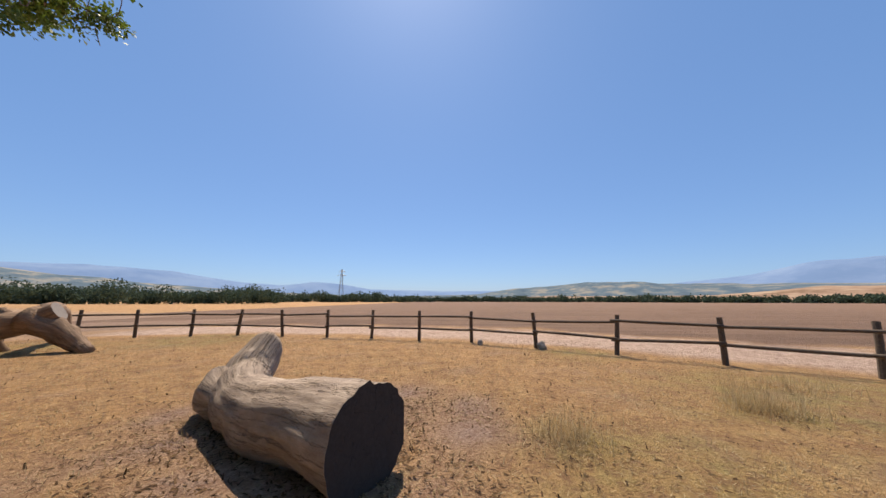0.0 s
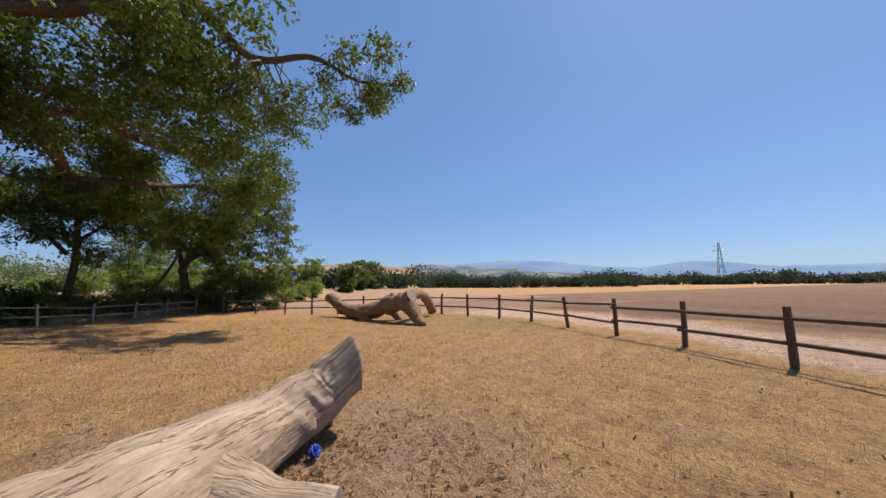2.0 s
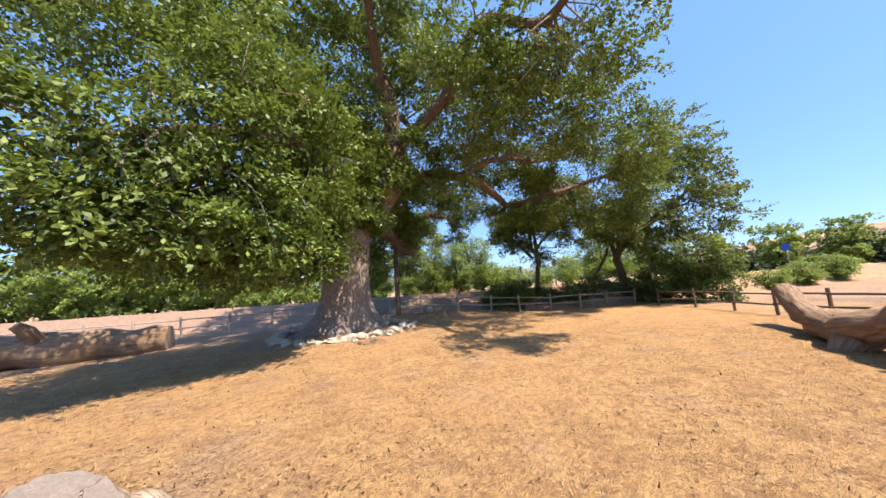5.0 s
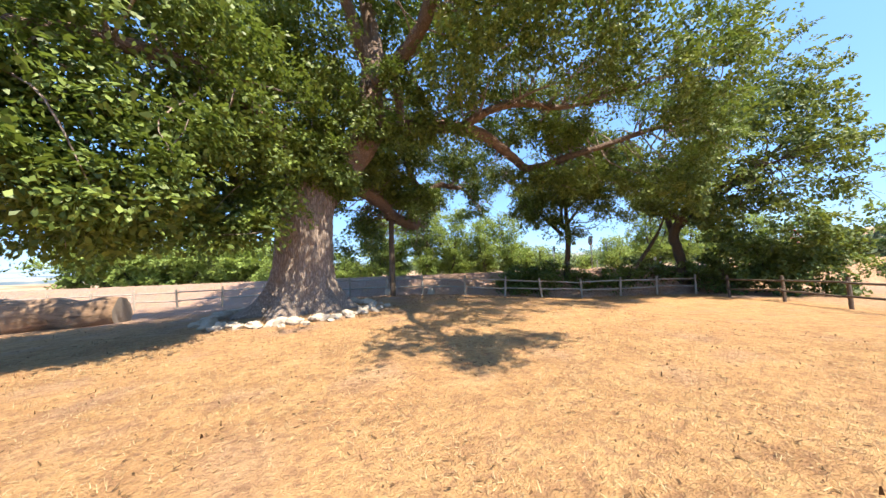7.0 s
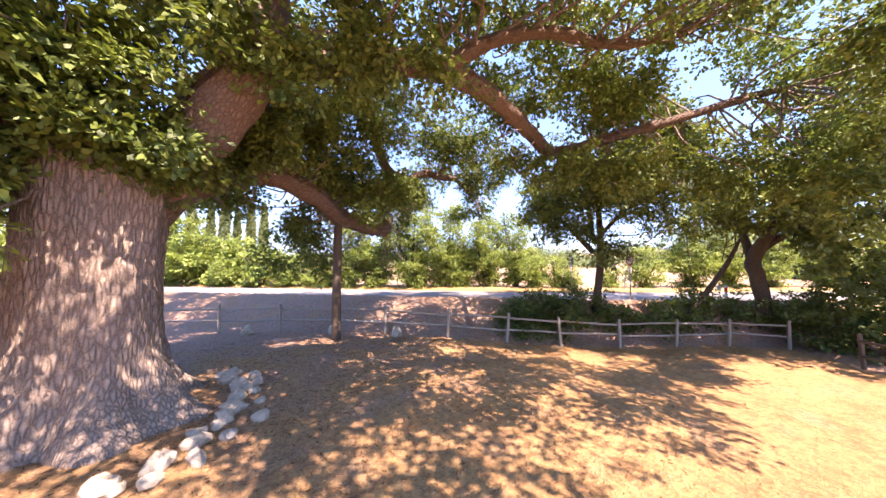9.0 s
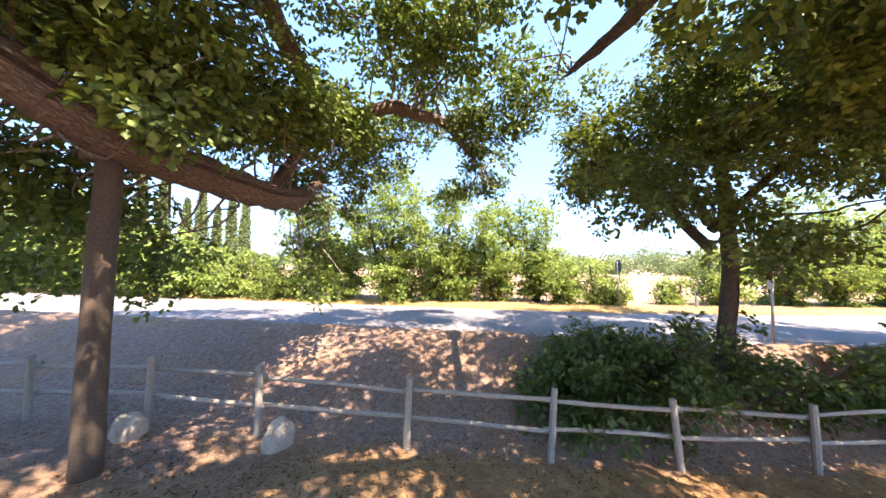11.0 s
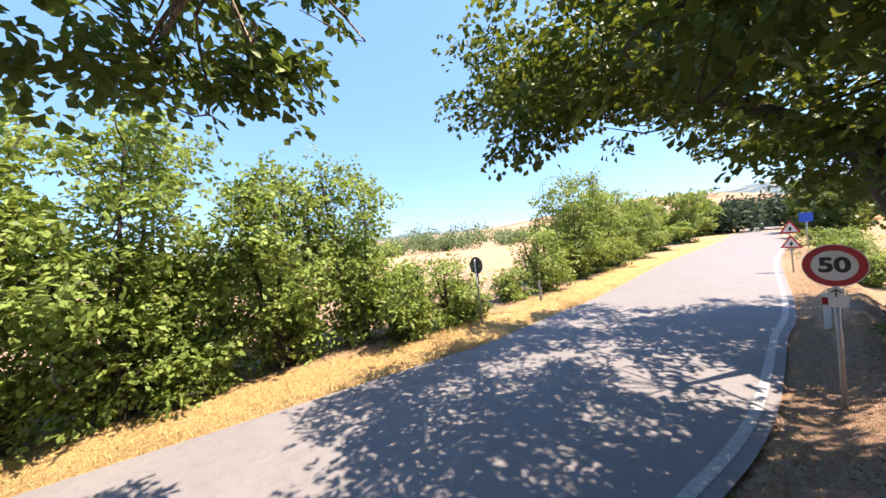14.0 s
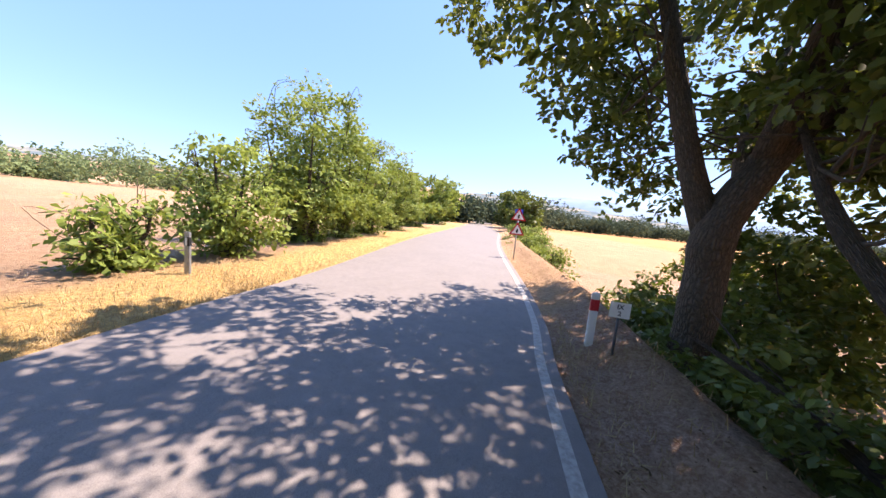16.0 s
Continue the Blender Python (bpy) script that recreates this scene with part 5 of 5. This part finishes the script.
bush("verge_bush", -21.4, -5.1, "dense dark green bush behind the roadside fence", [(-20.6, -5.7, 1.0, 1.2, 1.0, 0.95), (-21.6, -4.7, 1.1, 1.2, 0.8, 1.0), (-22.7, -3.9, 0.8, 0.9, 0.6, 0.9), (-21.0, -4.7, 0.75, 1.3, 0.9, 1.0), (-20.0, -5.3, 0.7, 1.0, 0.9, 0.85), (-19.3, -5.4, 0.5, 0.8, 0.8, 0.7), (-19.6, -6.0, 0.75, 0.8, 0.7, 0.7)], M_LEAF, 250, 0.11)
bush("verge_bush", -26.2, -2.0, "dark shaded scrub on the bank below the speed sign", [(-23.4, -3.15, 0.55, 0.8, 0.45, 0.75), (-24.5, -2.65, 0.65, 0.85, 0.48, 0.9), (-25.5, -2.25, 0.75, 0.85, 0.48, 0.95), (-26.5, -1.85, 0.85, 0.85, 0.5, 0.95), (-27.5, -1.2, 0.95, 0.85, 0.55, 0.95), (-28.4, -0.4, 0.95, 0.7, 0.6, 0.8), (-25.9, -2.1, 1.2, 0.8, 0.45, 0.8)], M_LEAF, 230, 0.12)
bush("verge_bush", -29.2, 1.2, "dark bramble thicket round the foot of the roadside trees", [(-29.2, 0.2, 0.8, 1.0, 0.9, 0.95), (-30.2, 1.2, 0.8, 1.2, 1.0, 1.05), (-31.0, 1.9, 0.8, 1.1, 1.0, 0.9), (-28.2, 1.4, 0.9, 1.0, 1.0, 1.4), (-29.4, 2.8, 1.0, 1.2, 1.1, 1.4), (-28.4, 3.6, 1.3, 1.3, 1.2, 1.7), (-29.2, 5.0, 1.4, 1.5, 1.3, 1.8), (-28.4, 1.9, 2.6, 1.2, 1.1, 1.1), (-30.6, 4.0, 1.2, 1.2, 1.2, 1.5)], M_LEAF, 150, 0.15)


def hedge_tree(name, x, y, high, wide, label, stems=4, mat=None, density=88, leaf=0.15, low=0.2, simple=True, group="hedgerow trees across the road"):
    """A small many-stemmed roadside tree, its crown made of uneven leafy lobes."""
    z, high = ground_at(x, y), high * 1.15
    own = np.random.default_rng(int(abs(x * 97 + y * 131)))
    limbs, blobs = [], []
    for i in range(stems):
        a = 2 * math.pi * i / stems + own.uniform(-0.5, 0.5)
        d = Vector((math.cos(a), math.sin(a), 0)) * wide * own.uniform(0.45, 0.8)
        top = high * own.uniform(0.68, 0.93)
        pts = [(x + d.x * 0.12, y + d.y * 0.12, z - 0.1), (x + d.x * 0.35, y + d.y * 0.35, z + top * 0.3), (x + d.x * 0.8 + own.normal() * 0.1, y + d.y * 0.8, z + top * 0.65), (x + d.x, y + d.y, z + top)]
        limbs.append((pts, [0.016 * high + 0.03, 0.012 * high + 0.02, 0.04, 0.012]))
        way = catmull(pts, 8)
        for h in np.linspace(max(low, 0.12), 1.0, 5):
            p = way[min(int(h * 24), 24)] + own.normal(size=3) * (0.12 * wide, 0.12 * wide, 0.02 * high)
            r = wide * own.uniform(0.40, 0.58) * (0.62 + 0.5 * math.sin(math.pi * min(h, 0.95)))
            blobs.append((*p, r, r * own.uniform(0.85, 1.1), high * own.uniform(0.085, 0.13)))
    for i in range(3):
        a = own.uniform(0, 2 * math.pi)
        blobs.append((x + math.cos(a) * wide * 0.8, y + math.sin(a) * wide * 0.8, z + high * own.uniform(low + 0.12, 0.5), wide * 0.42, wide * 0.42, high * 0.1))
    blobs.append((x, y, z + high * 0.86, wide * 0.5, wide * 0.5, high * 0.11))
    return tree(name, x, y, label, limbs, blobs, mat or M_SHRUB, M_BARK, density, leaf, per=16, spread=0.24, each=2, simple=simple, group=group, segs=9, gap=0.3, shell=0.10, twig_r=0.025)


HEDGE = [(-16.9, -20.2, 5.2, 2.2, 3), (-20.4, -17.3, 6.7, 1.9, 4), (-22.6, -16.3, 5.6, 2.0, 5), (-25.5, -14.95, 5.0, 1.9, 5), (-27.7, -13.9, 5.2, 1.7, 4), (-18.8, -20.3, 5.0, 1.8, 3), (-14.2, -22.4, 2.3, 1.4, 3),
         (-11.0, -25.0, 2.7, 1.6, 3), (-8.8, -27.4, 3.4, 1.9, 3), (-6.5, -28.9, 3.8, 2.0, 3), (-4.2, -31.2, 5.8, 2.3, 3), (-2.0, -32.6, 5.4, 2.3, 3), (0.6, -34.8, 6.0, 2.4, 3), (3.0, -36.8, 5.4, 2.4, 3), (5.6, -39.2, 6.0, 2.5, 3), (8.5, -41.4, 6.0, 2.5, 3)]
for i, (x, y, h, w, n) in enumerate(HEDGE):
    near_by = x < -12
    hedge_tree("hedgerow_tree", x, y, h, w * (1.0 if near_by else 1.25), "small light green many-stemmed tree on the far road verge", n, density=78 if near_by else 26, leaf=0.155 if near_by else 0.3)
for x, y, h, w in ((-18.3, -19.0, 1.6, 1.3), (-23.9, -15.6, 1.3, 1.0), (-21.2, -17.3, 1.2, 1.0), (-15.2, -21.2, 1.5, 1.3), (-28.0, -12.4, 2.0, 1.3), (-30.2, -11.0, 1.3, 0.8), (-12.6, -23.6, 1.6, 1.4), (-8.8, -26.4, 1.7, 1.5), (-4.5, -30.0, 1.8, 1.5)):
    hedge_tree("hedgerow_bush", x, y, h, w, "low leafy green bush at the foot of the hedgerow", 4, low=0.0, group="hedgerow bushes across the road")
hedge_tree("roadside_sapling", -29.3, -11.5, 2.2, 1.05, "short leafy sapling beside the round sign", 3, low=0.05, leaf=0.12, density=100)
for x, y, h, w in ((-35.4, -8.5, 2.7, 1.3), (-33.4, -9.9, 1.3, 0.8), (-39.4, -6.9, 5.9, 2.3), (-42.0, -5.4, 5.0, 2.0), (-45.2, -3.8, 5.0, 2.1), (-49.5, -1.8, 4.6, 2.2), (-56, 1.0, 4.6, 2.4), (-66, 6.5, 5.6, 2.8), (-80, 13.5, 6.5, 3.2)):
    hedge_tree("roadside_tree", x, y, h, w, "bushy green tree on the verge along the road", 4, low=0.08, density=62 if x > -50 else 22, leaf=0.17 if x > -50 else 0.36)
for x, y, h, w in ((-40.8, 6.6, 1.5, 1.3), (-44.5, 8.2, 1.7, 1.5), (-48.5, 10.2, 1.8, 1.6), (-60, 17.5, 4.6, 2.4), (-70, 22.5, 6.0, 2.8), (-84, 29.5, 7.0, 3.4)):
    hedge_tree("verge_shrub", x, y, h, w, "yellow-green shrub on the sunny road verge" if x > -50 else "dark green bushy tree on the far road verge", 4, low=0.02, density=70 if x > -50 else 20, leaf=0.16 if x > -50 else 0.42, group="", mat=M_SHRUB if x > -50 else M_LEAF)
for i, (x, y, h, r) in enumerate(((-1.5, -64, 15, 1.1), (-4.0, -66, 12.5, 1.0), (-6.2, -64, 14.5, 1.1), (-8.0, -67, 12, 0.9), (1.5, -66, 16, 1.2), (-10.2, -64, 13.6, 1.0), (-12.2, -62, 12.8, 1.0), (4.5, -68, 14, 1.1))):
    z = ground_at(x, y)
    ob = thing("cypress_tree", x, y, z, "tall slim grey-green cypress beyond the road", "tree", "cypresses beyond the road")
    tube("trunk", [(0, 0, -0.2), (0, 0, h * 0.5), (0, 0, h * 0.97)], [0.18, 0.12, 0.02], M_BARK, ob, segs=8)
    n = 5200
    t = rng.uniform(0.04, 1, n) ** 0.8
    a = rng.uniform(0, 2 * math.pi, n)
    q = r * np.minimum(1, t * 6) * (1 - t) ** 0.55 * 1.15 * rng.uniform(0.55, 1.05, n)
    leaves("crown", np.stack([np.cos(a) * q, np.sin(a) * q, t * h], 1), 0.4, M_CYPRESS, ob, up=0.0, simple=True)

for x, y, h, w in ((-24.0, -15.9, 2.6, 1.2), (-28.6, -12.9, 2.2, 1.0)):
    hedge_tree("hedgerow_tree", x, y, h, w, "small light green many-stemmed tree on the far road verge", 4, density=80, low=0.1)


# ---- stones ----
def stone_mesh(seed, n=2):
    bm = bmesh.new()
    bmesh.ops.create_icosphere(bm, subdivisions=n, radius=1)
    for q in bm.verts:
        q.co *= 1 + 0.45 * noise.noise(q.co * 1.3 + Vector((seed * 7, 0, 0))) + 0.08 * noise.noise(q.co * 4 + Vector((seed, 3, 0)))
    me = bpy.data.meshes.new("stone")
    bm.to_mesh(me)
    bm.free()
    me.materials.append(M_STONE)
    return me


stones = [stone_mesh(i) for i in range(6)]
ring = thing("stone_ring", *OAK, oz, "ring of pale limestone rocks round the oak's foot", "stones")
for i in range(78):
    row = i % 3 == 2
    a = radians(-80 + (i + rng.uniform(-0.3, 0.3)) / 78 * 290)
    r = 2.22 + 0.36 * math.cos(a - radians(62)) + (0.27 if row else 0.0) + rng.normal() * 0.06
    x, y = OAK[0] + math.cos(a) * r, OAK[1] + math.sin(a) * r
    s = rng.uniform(0.10, 0.175) * (0.8 if row else 1.0)
    p = new("stone", stones[i % 6])
    p.parent = ring
    p.location, p.rotation_euler, p.scale = (x - OAK[0], y - OAK[1], ground_at(x, y) - oz + s * 0.3), (rng.uniform(-0.3, 0.3), rng.uniform(-0.3, 0.3), rng.uniform(0, 6)), (s * rng.uniform(1, 1.5), s * rng.uniform(0.8, 1.2), s * rng.uniform(0.6, 0.9))
for x, y, s in ((-14.75, -6.75, 0.24), (-12.9, -7.95, 0.22), (-10.3, -9.6, 0.24), (-7.4, -11.4, 0.2), (1.0, 11.9, 0.11), (2.75, 11.05, 0.14)):
    p = tagged(new("boulder", stone_mesh(x, 3)), "pale rough limestone block at the foot of the fence", "stone")
    p.location, p.rotation_euler, p.scale = (x, y, ground_at(x, y) + s * 0.5), (0.2, 0.1, x), (s * 0.9, s * 0.75, s)
bm = bmesh.new()
bmesh.ops.create_icosphere(bm, subdivisions=4, radius=1)
for q in bm.verts:
    q.co *= 1 + 0.7 * noise.noise(q.co * 2.7) + 0.5 * noise.noise(q.co * 7)
bag = part("plastic_bag", bm, M_BLUE)
tagged(bag, "crumpled blue plastic bag tucked under the fallen trunk", "litter")
bag.location, bag.scale = (-2.18, 5.42, ground_at(-2.18, 5.42) + 0.06), (0.058, 0.042, 0.04)


# ---- signs and posts ----
def disc(r, depth, segs=48, bevel=0.004):
    bm = bmesh.new()
    bmesh.ops.create_cone(bm, cap_ends=True, segments=segs, radius1=r, radius2=r, depth=depth)
    bmesh.ops.rotate(bm, verts=bm.verts, matrix=Matrix.Rotation(math.pi / 2, 3, "X"))
    return bm


def ring_plate(r0, r1, y, segs=48):
    v = [(r * math.cos(2 * math.pi * i / segs), y, r * math.sin(2 * math.pi * i / segs)) for r in (r0, r1) for i in range(segs)]
    f = [(i, (i + 1) % segs, segs + (i + 1) % segs, segs + i) for i in range(segs)]
    return v, f


def box(w, d, h, centre=(0, 0, 0), bevel=0.004):
    bm = bmesh.new()
    bmesh.ops.create_cube(bm, size=1, matrix=Matrix.Translation(centre) @ Matrix.Diagonal((w, d, h, 1)))
    bmesh.ops.bevel(bm, geom=bm.edges[:], offset=bevel, segments=2, affect="EDGES")
    return bm


def lettering(text, size, mat, parent, place, bold=0.0, squeeze=1.0, name="lettering"):
    """Upright letters that face the parent's -y."""
    curve = bpy.data.curves.new("letters", "FONT")
    curve.body, curve.size, curve.align_x, curve.align_y, curve.offset, curve.extrude = text, size, "CENTER", "CENTER", bold, 0.001
    tmp = bpy.data.objects.new("letters", curve)
    me = bpy.data.meshes.new_from_object(tmp)
    bpy.data.objects.remove(tmp)
    me.materials.append(mat)
    ob = new(name, me)
    ob.parent = parent
    ob.location, ob.rotation_euler, ob.scale = place, (math.pi / 2, 0, 0), (squeeze, 1, 1)
    return ob


def post_tube(h, r, parent, name="post", mat=None):
    bm = bmesh.new()
    bmesh.ops.create_cone(bm, cap_ends=True, segments=16, radius1=r, radius2=r, depth=h + 0.3, matrix=Matrix.Translation((0, 0, h / 2 - 0.15)))
    return part(name, bm, mat or M_STEEL, parent, shade=True)


def facing(dx, dy):
    """Turn about z by which a thing that faces -y looks along (dx, dy)."""
    return math.atan2(dx, -dy)


zs = ground_at(-25.04, -4.10)
speed = thing("speed_limit_sign", -25.04, -4.10, zs, "round red-rimmed 50 speed limit sign on a steel pole", "road sign", rz=facing(0.84, -0.54))
speed.rotation_euler.x = radians(-1.5)
h = 3.10 - zs
post_tube(h + 0.22, 0.03, speed)
face = part("disc", disc(0.30, 0.012), M_GREY_BACK, speed)
face.location = (0, -0.045, h)
v, f = ring_plate(0.0, 0.215, -0.0075)
mesh_object("white_field", v, [q[::-1] for q in f], M_WHITE, face, shade=False)
v, f = ring_plate(0.212, 0.290, -0.0085)
mesh_object("red_rim", v, [q[::-1] for q in f], M_RED, face, shade=False)
v, f = ring_plate(0.288, 0.30, -0.0075)
mesh_object("white_edge", v, [q[::-1] for q in f], M_WHITE, face, shade=False)
lettering("50", 0.285, M_BLACK, face, (0, -0.011, 0), 0.011, 1.02)
plate = part("arrow_plate", box(0.15, 0.008, 0.27), M_WHITE, speed)
plate.location = (0, -0.045, h - 0.455)
arrow = mesh_object("arrow", [(-0.008, 0, -0.05), (0.008, 0, -0.05), (0.008, 0, 0.05), (-0.008, 0, 0.05), (0, 0, 0.07), (-0.055, 0, 0.02), (-0.045, 0, 0.008), (0, 0, 0.048), (0.045, 0, 0.008), (0.055, 0, 0.02)], [(0, 1, 2, 3), (4, 5, 6, 7), (4, 7, 8, 9)], M_BLACK, plate, shade=False)
arrow.location = (0, -0.007, 0.06)
for dz in (0.12, -0.12):
    c = part("clamp", box(0.09, 0.09, 0.03), M_STEEL, speed)
    c.location = (0, 0, h + dz)

zb = ground_at(-29.5, -10.35)
back = thing("round_sign", -29.5, -10.35, zb, "round road sign seen from its dull grey back", "road sign", rz=facing(-0.86, 0.5))
back.rotation_euler.y = radians(2)
h = 3.11 - zb
post_tube(h + 0.2, 0.03, back)
face = part("disc", disc(0.30, 0.012), M_GREY_BACK, back)
face.location = (0, -0.045, h)
for dx in (-0.16, 0.16):
    c = part("bolt_plate", box(0.05, 0.02, 0.05), M_STEEL, face)
    c.location = (dx, 0.014, -0.03)
plate = part("sub_plate", box(0.12, 0.008, 0.34), M_GREY_BACK, back)
plate.location = (0, -0.045, h - 0.48)

zt = ground_at(-38.4, 2.6)
warn = thing("warning_sign", -38.4, 2.6, zt, "two red-bordered triangular warning signs on one pole", "road sign", rz=facing(0.88, -0.48))
post_tube(2.3, 0.03, warn)
for dz in (2.05, 1.35):
    def tri_plate(s, y):
        return [(-s, y, -s * 0.577), (s, y, -s * 0.577), (0, y, s * 1.155)]
    bm = bmesh.new()
    top, low = [bm.verts.new(p) for p in tri_plate(0.36, -0.04)], [bm.verts.new(p) for p in tri_plate(0.36, -0.03)]
    bm.faces.new(top)
    bm.faces.new(low[::-1])
    for i in range(3):
        bm.faces.new((top[i], low[i], low[(i + 1) % 3], top[(i + 1) % 3]))
    tp = part("triangle", bm, M_RED, warn)
    tp.location = (0, 0, dz)
    mesh_object("white_field", tri_plate(0.25, -0.045), [(0, 1, 2)], M_WHITE, tp, shade=False)
    mesh_object("symbol", [(-0.03, -0.049, -0.11), (0.03, -0.049, -0.11), (0.06, -0.049, 0.02), (0.0, -0.049, 0.12), (-0.05, -0.049, 0.0)], [(0, 1, 2, 3, 4)], M_BLACK, tp, shade=False)
zi = ground_at(-46.2, 7.6)
info = thing("direction_sign", -46.2, 7.6, zi, "small blue rectangular road sign on a pole", "road sign", rz=facing(0.88, -0.48))
post_tube(2.3, 0.03, info)
q = part("panel", box(0.6, 0.012, 0.6), M_SIGN_BLUE, info)
q.location = (0, -0.04, 2.0)

for x, y, tint, label in ((-29.0, -1.88, M_RED, "white plastic delineator post with a red reflector"), (-33.0, -8.55, M_BLACK, "grey plastic delineator post with black top")):
    z = ground_at(x, y)
    post = thing("delineator_post", x, y, z, label, "road post", rz=facing(0.86, -0.5))
    part("body", box(0.12, 0.07, 0.95, (0, 0, 0.40), 0.015), M_WHITE if tint is M_RED else M_STEEL, post)
    part("band", box(0.124, 0.074, 0.20, (0, 0, 0.68), 0.012), tint, post)
    part("reflector", box(0.05, 0.012, 0.16, (0, -0.04, 0.68), 0.003), tint if tint is M_RED else M_WHITE, post)
z = ground_at(-28.5, -1.95)
km = thing("distance_marker", -28.5, -1.95, z, "small white distance plate with black figures on a thin stake", "road sign", rz=facing(0.80, -0.6))
post_tube(0.72, 0.018, km, "stake", M_GREY_BACK)
q = part("plate", box(0.26, 0.008, 0.22, (0, 0, 0), 0.003), M_WHITE, km)
q.location = (0, -0.025, 0.66)
lettering("IX", 0.09, M_BLACK, q, (0, -0.006, 0.045), 0.002)
lettering("2", 0.09, M_BLACK, q, (0, -0.006, -0.05), 0.002)


# ---- dry grass ----
def straw(name, n, where, tall, lying, mat, label, wide=0.012):
    """Short blades of dry grass: thin bent slips, some lying, some standing."""
    p = where(n)
    p = np.column_stack([p, height(p[:, 0], p[:, 1])])
    n = len(p)
    a = rng.uniform(0, 2 * math.pi, n)
    lift = np.where(rng.uniform(size=n) < lying, rng.uniform(0.03, 0.3, n), rng.uniform(0.5, 1.4, n))
    l = tall * rng.uniform(0.5, 1.3, n)
    d = np.stack([np.cos(a) * np.cos(lift), np.sin(a) * np.cos(lift), np.sin(lift)], 1)
    s = np.stack([-np.sin(a), np.cos(a), rng.uniform(-0.5, 0.5, n)], 1) * (wide * rng.uniform(0.5, 1.2, n))[:, None]
    base = p + (0, 0, 0.004)
    v = np.stack([base - s * 0.5, base + s * 0.5, base + d * l[:, None] + s * 0.2, base + d * l[:, None] - s * 0.2], 1)
    me = bpy.data.meshes.new(name)
    me.vertices.add(n * 4)
    me.vertices.foreach_set("co", v.reshape(-1).astype(np.float32))
    me.loops.add(n * 4)
    me.loops.foreach_set("vertex_index", np.arange(n * 4, dtype=np.int32))
    me.polygons.add(n)
    me.polygons.foreach_set("loop_start", np.arange(0, n * 4, 4, dtype=np.int32))
    me.update(calc_edges=True)
    me.materials.append(mat)
    tagged(new(name, me), label, "grass", kind="stuff")


def in_meadow_spots(n):
    p = np.column_stack([rng.uniform(-15, 6, n), rng.uniform(-3, 13.5, n)])
    clump = np.array([noise.noise(Vector((x * 0.9, y * 0.9, 2))) + 0.7 * noise.noise(Vector((x * 4, y * 4, 7))) for x, y in p])
    off = np.hypot(p[:, 0] + 1.9, p[:, 1] - 4.7)
    return p[(clump > rng.uniform(-0.75, 0.35, n)) & inside(p[:, 0], p[:, 1], MEADOW) & (off > rng.uniform(0, 1.5, n))]


def verge_spots(n):
    """Along both edges of the road and on the far verge."""
    way = catmull([(*p, 0) for p in ROAD[3:-3]], 30)[:, :2]
    i = rng.integers(0, len(way) - 1, n)
    t = np.gradient(way, axis=0)
    t /= np.linalg.norm(t, axis=1)[:, None]
    side = np.stack([t[:, 1], -t[:, 0]], 1)
    south_side = rng.uniform(size=n) < 0.75
    off = np.where(south_side, 1, -1) * (2.85 + rng.exponential(0.7, n) + 0.1 * (rng.uniform(size=n)))
    return way[i] + (way[i + 1] - way[i]) * rng.uniform(0, 1, (n, 1)) + side[i] * off[:, None]


straw("meadow_grass", 170000, in_meadow_spots, 0.055, 0.7, M_STRAW, "short trampled straw-coloured meadow grass", 0.006)
def weed_spots(n):
    return np.concatenate([rng.normal((4.15, 5.85), (0.26, 0.2), (n // 2, 2)), rng.normal((1.2, 4.9), (0.2, 0.2), (n // 4, 2)), rng.normal((5.6, 6.9), (0.4, 0.3), (n // 4, 2))])


straw("dry_weeds", 1500, weed_spots, 0.24, 0.15, M_STRAW, "wiry clump of dry brown weeds in the meadow", 0.006)
straw("verge_grass", 48000, verge_spots, 0.11, 0.45, M_STRAW, "dry golden grass tufts along the road edge", 0.010)


def litter_spots(n):
    """Thick under the oak and round the fallen trunk, thin over the meadow, and along the shaded bank."""
    a = np.column_stack([rng.uniform(-16, 6, n // 3), rng.uniform(-3, 13, n // 3)])
    b = np.column_stack([rng.normal(-11, 4, n // 3), rng.normal(-5, 2.6, n // 3)])
    c = np.column_stack([rng.normal(-1.4, 1.3, n // 6), rng.normal(5.0, 1.1, n // 6)])
    d = np.column_stack([rng.uniform(-27, -12, n // 4), rng.uniform(-11, -2.5, n // 4)])
    p = np.concatenate([a, b, c, d])
    return p[line_distance(p[:, 0], p[:, 1], ROAD)[0] > 2.9]


straw("leaf_litter", 26000, litter_spots, 0.05, 0.95, M_LITTER, "small dark fallen leaves and twig bits on the dry ground", 0.022)
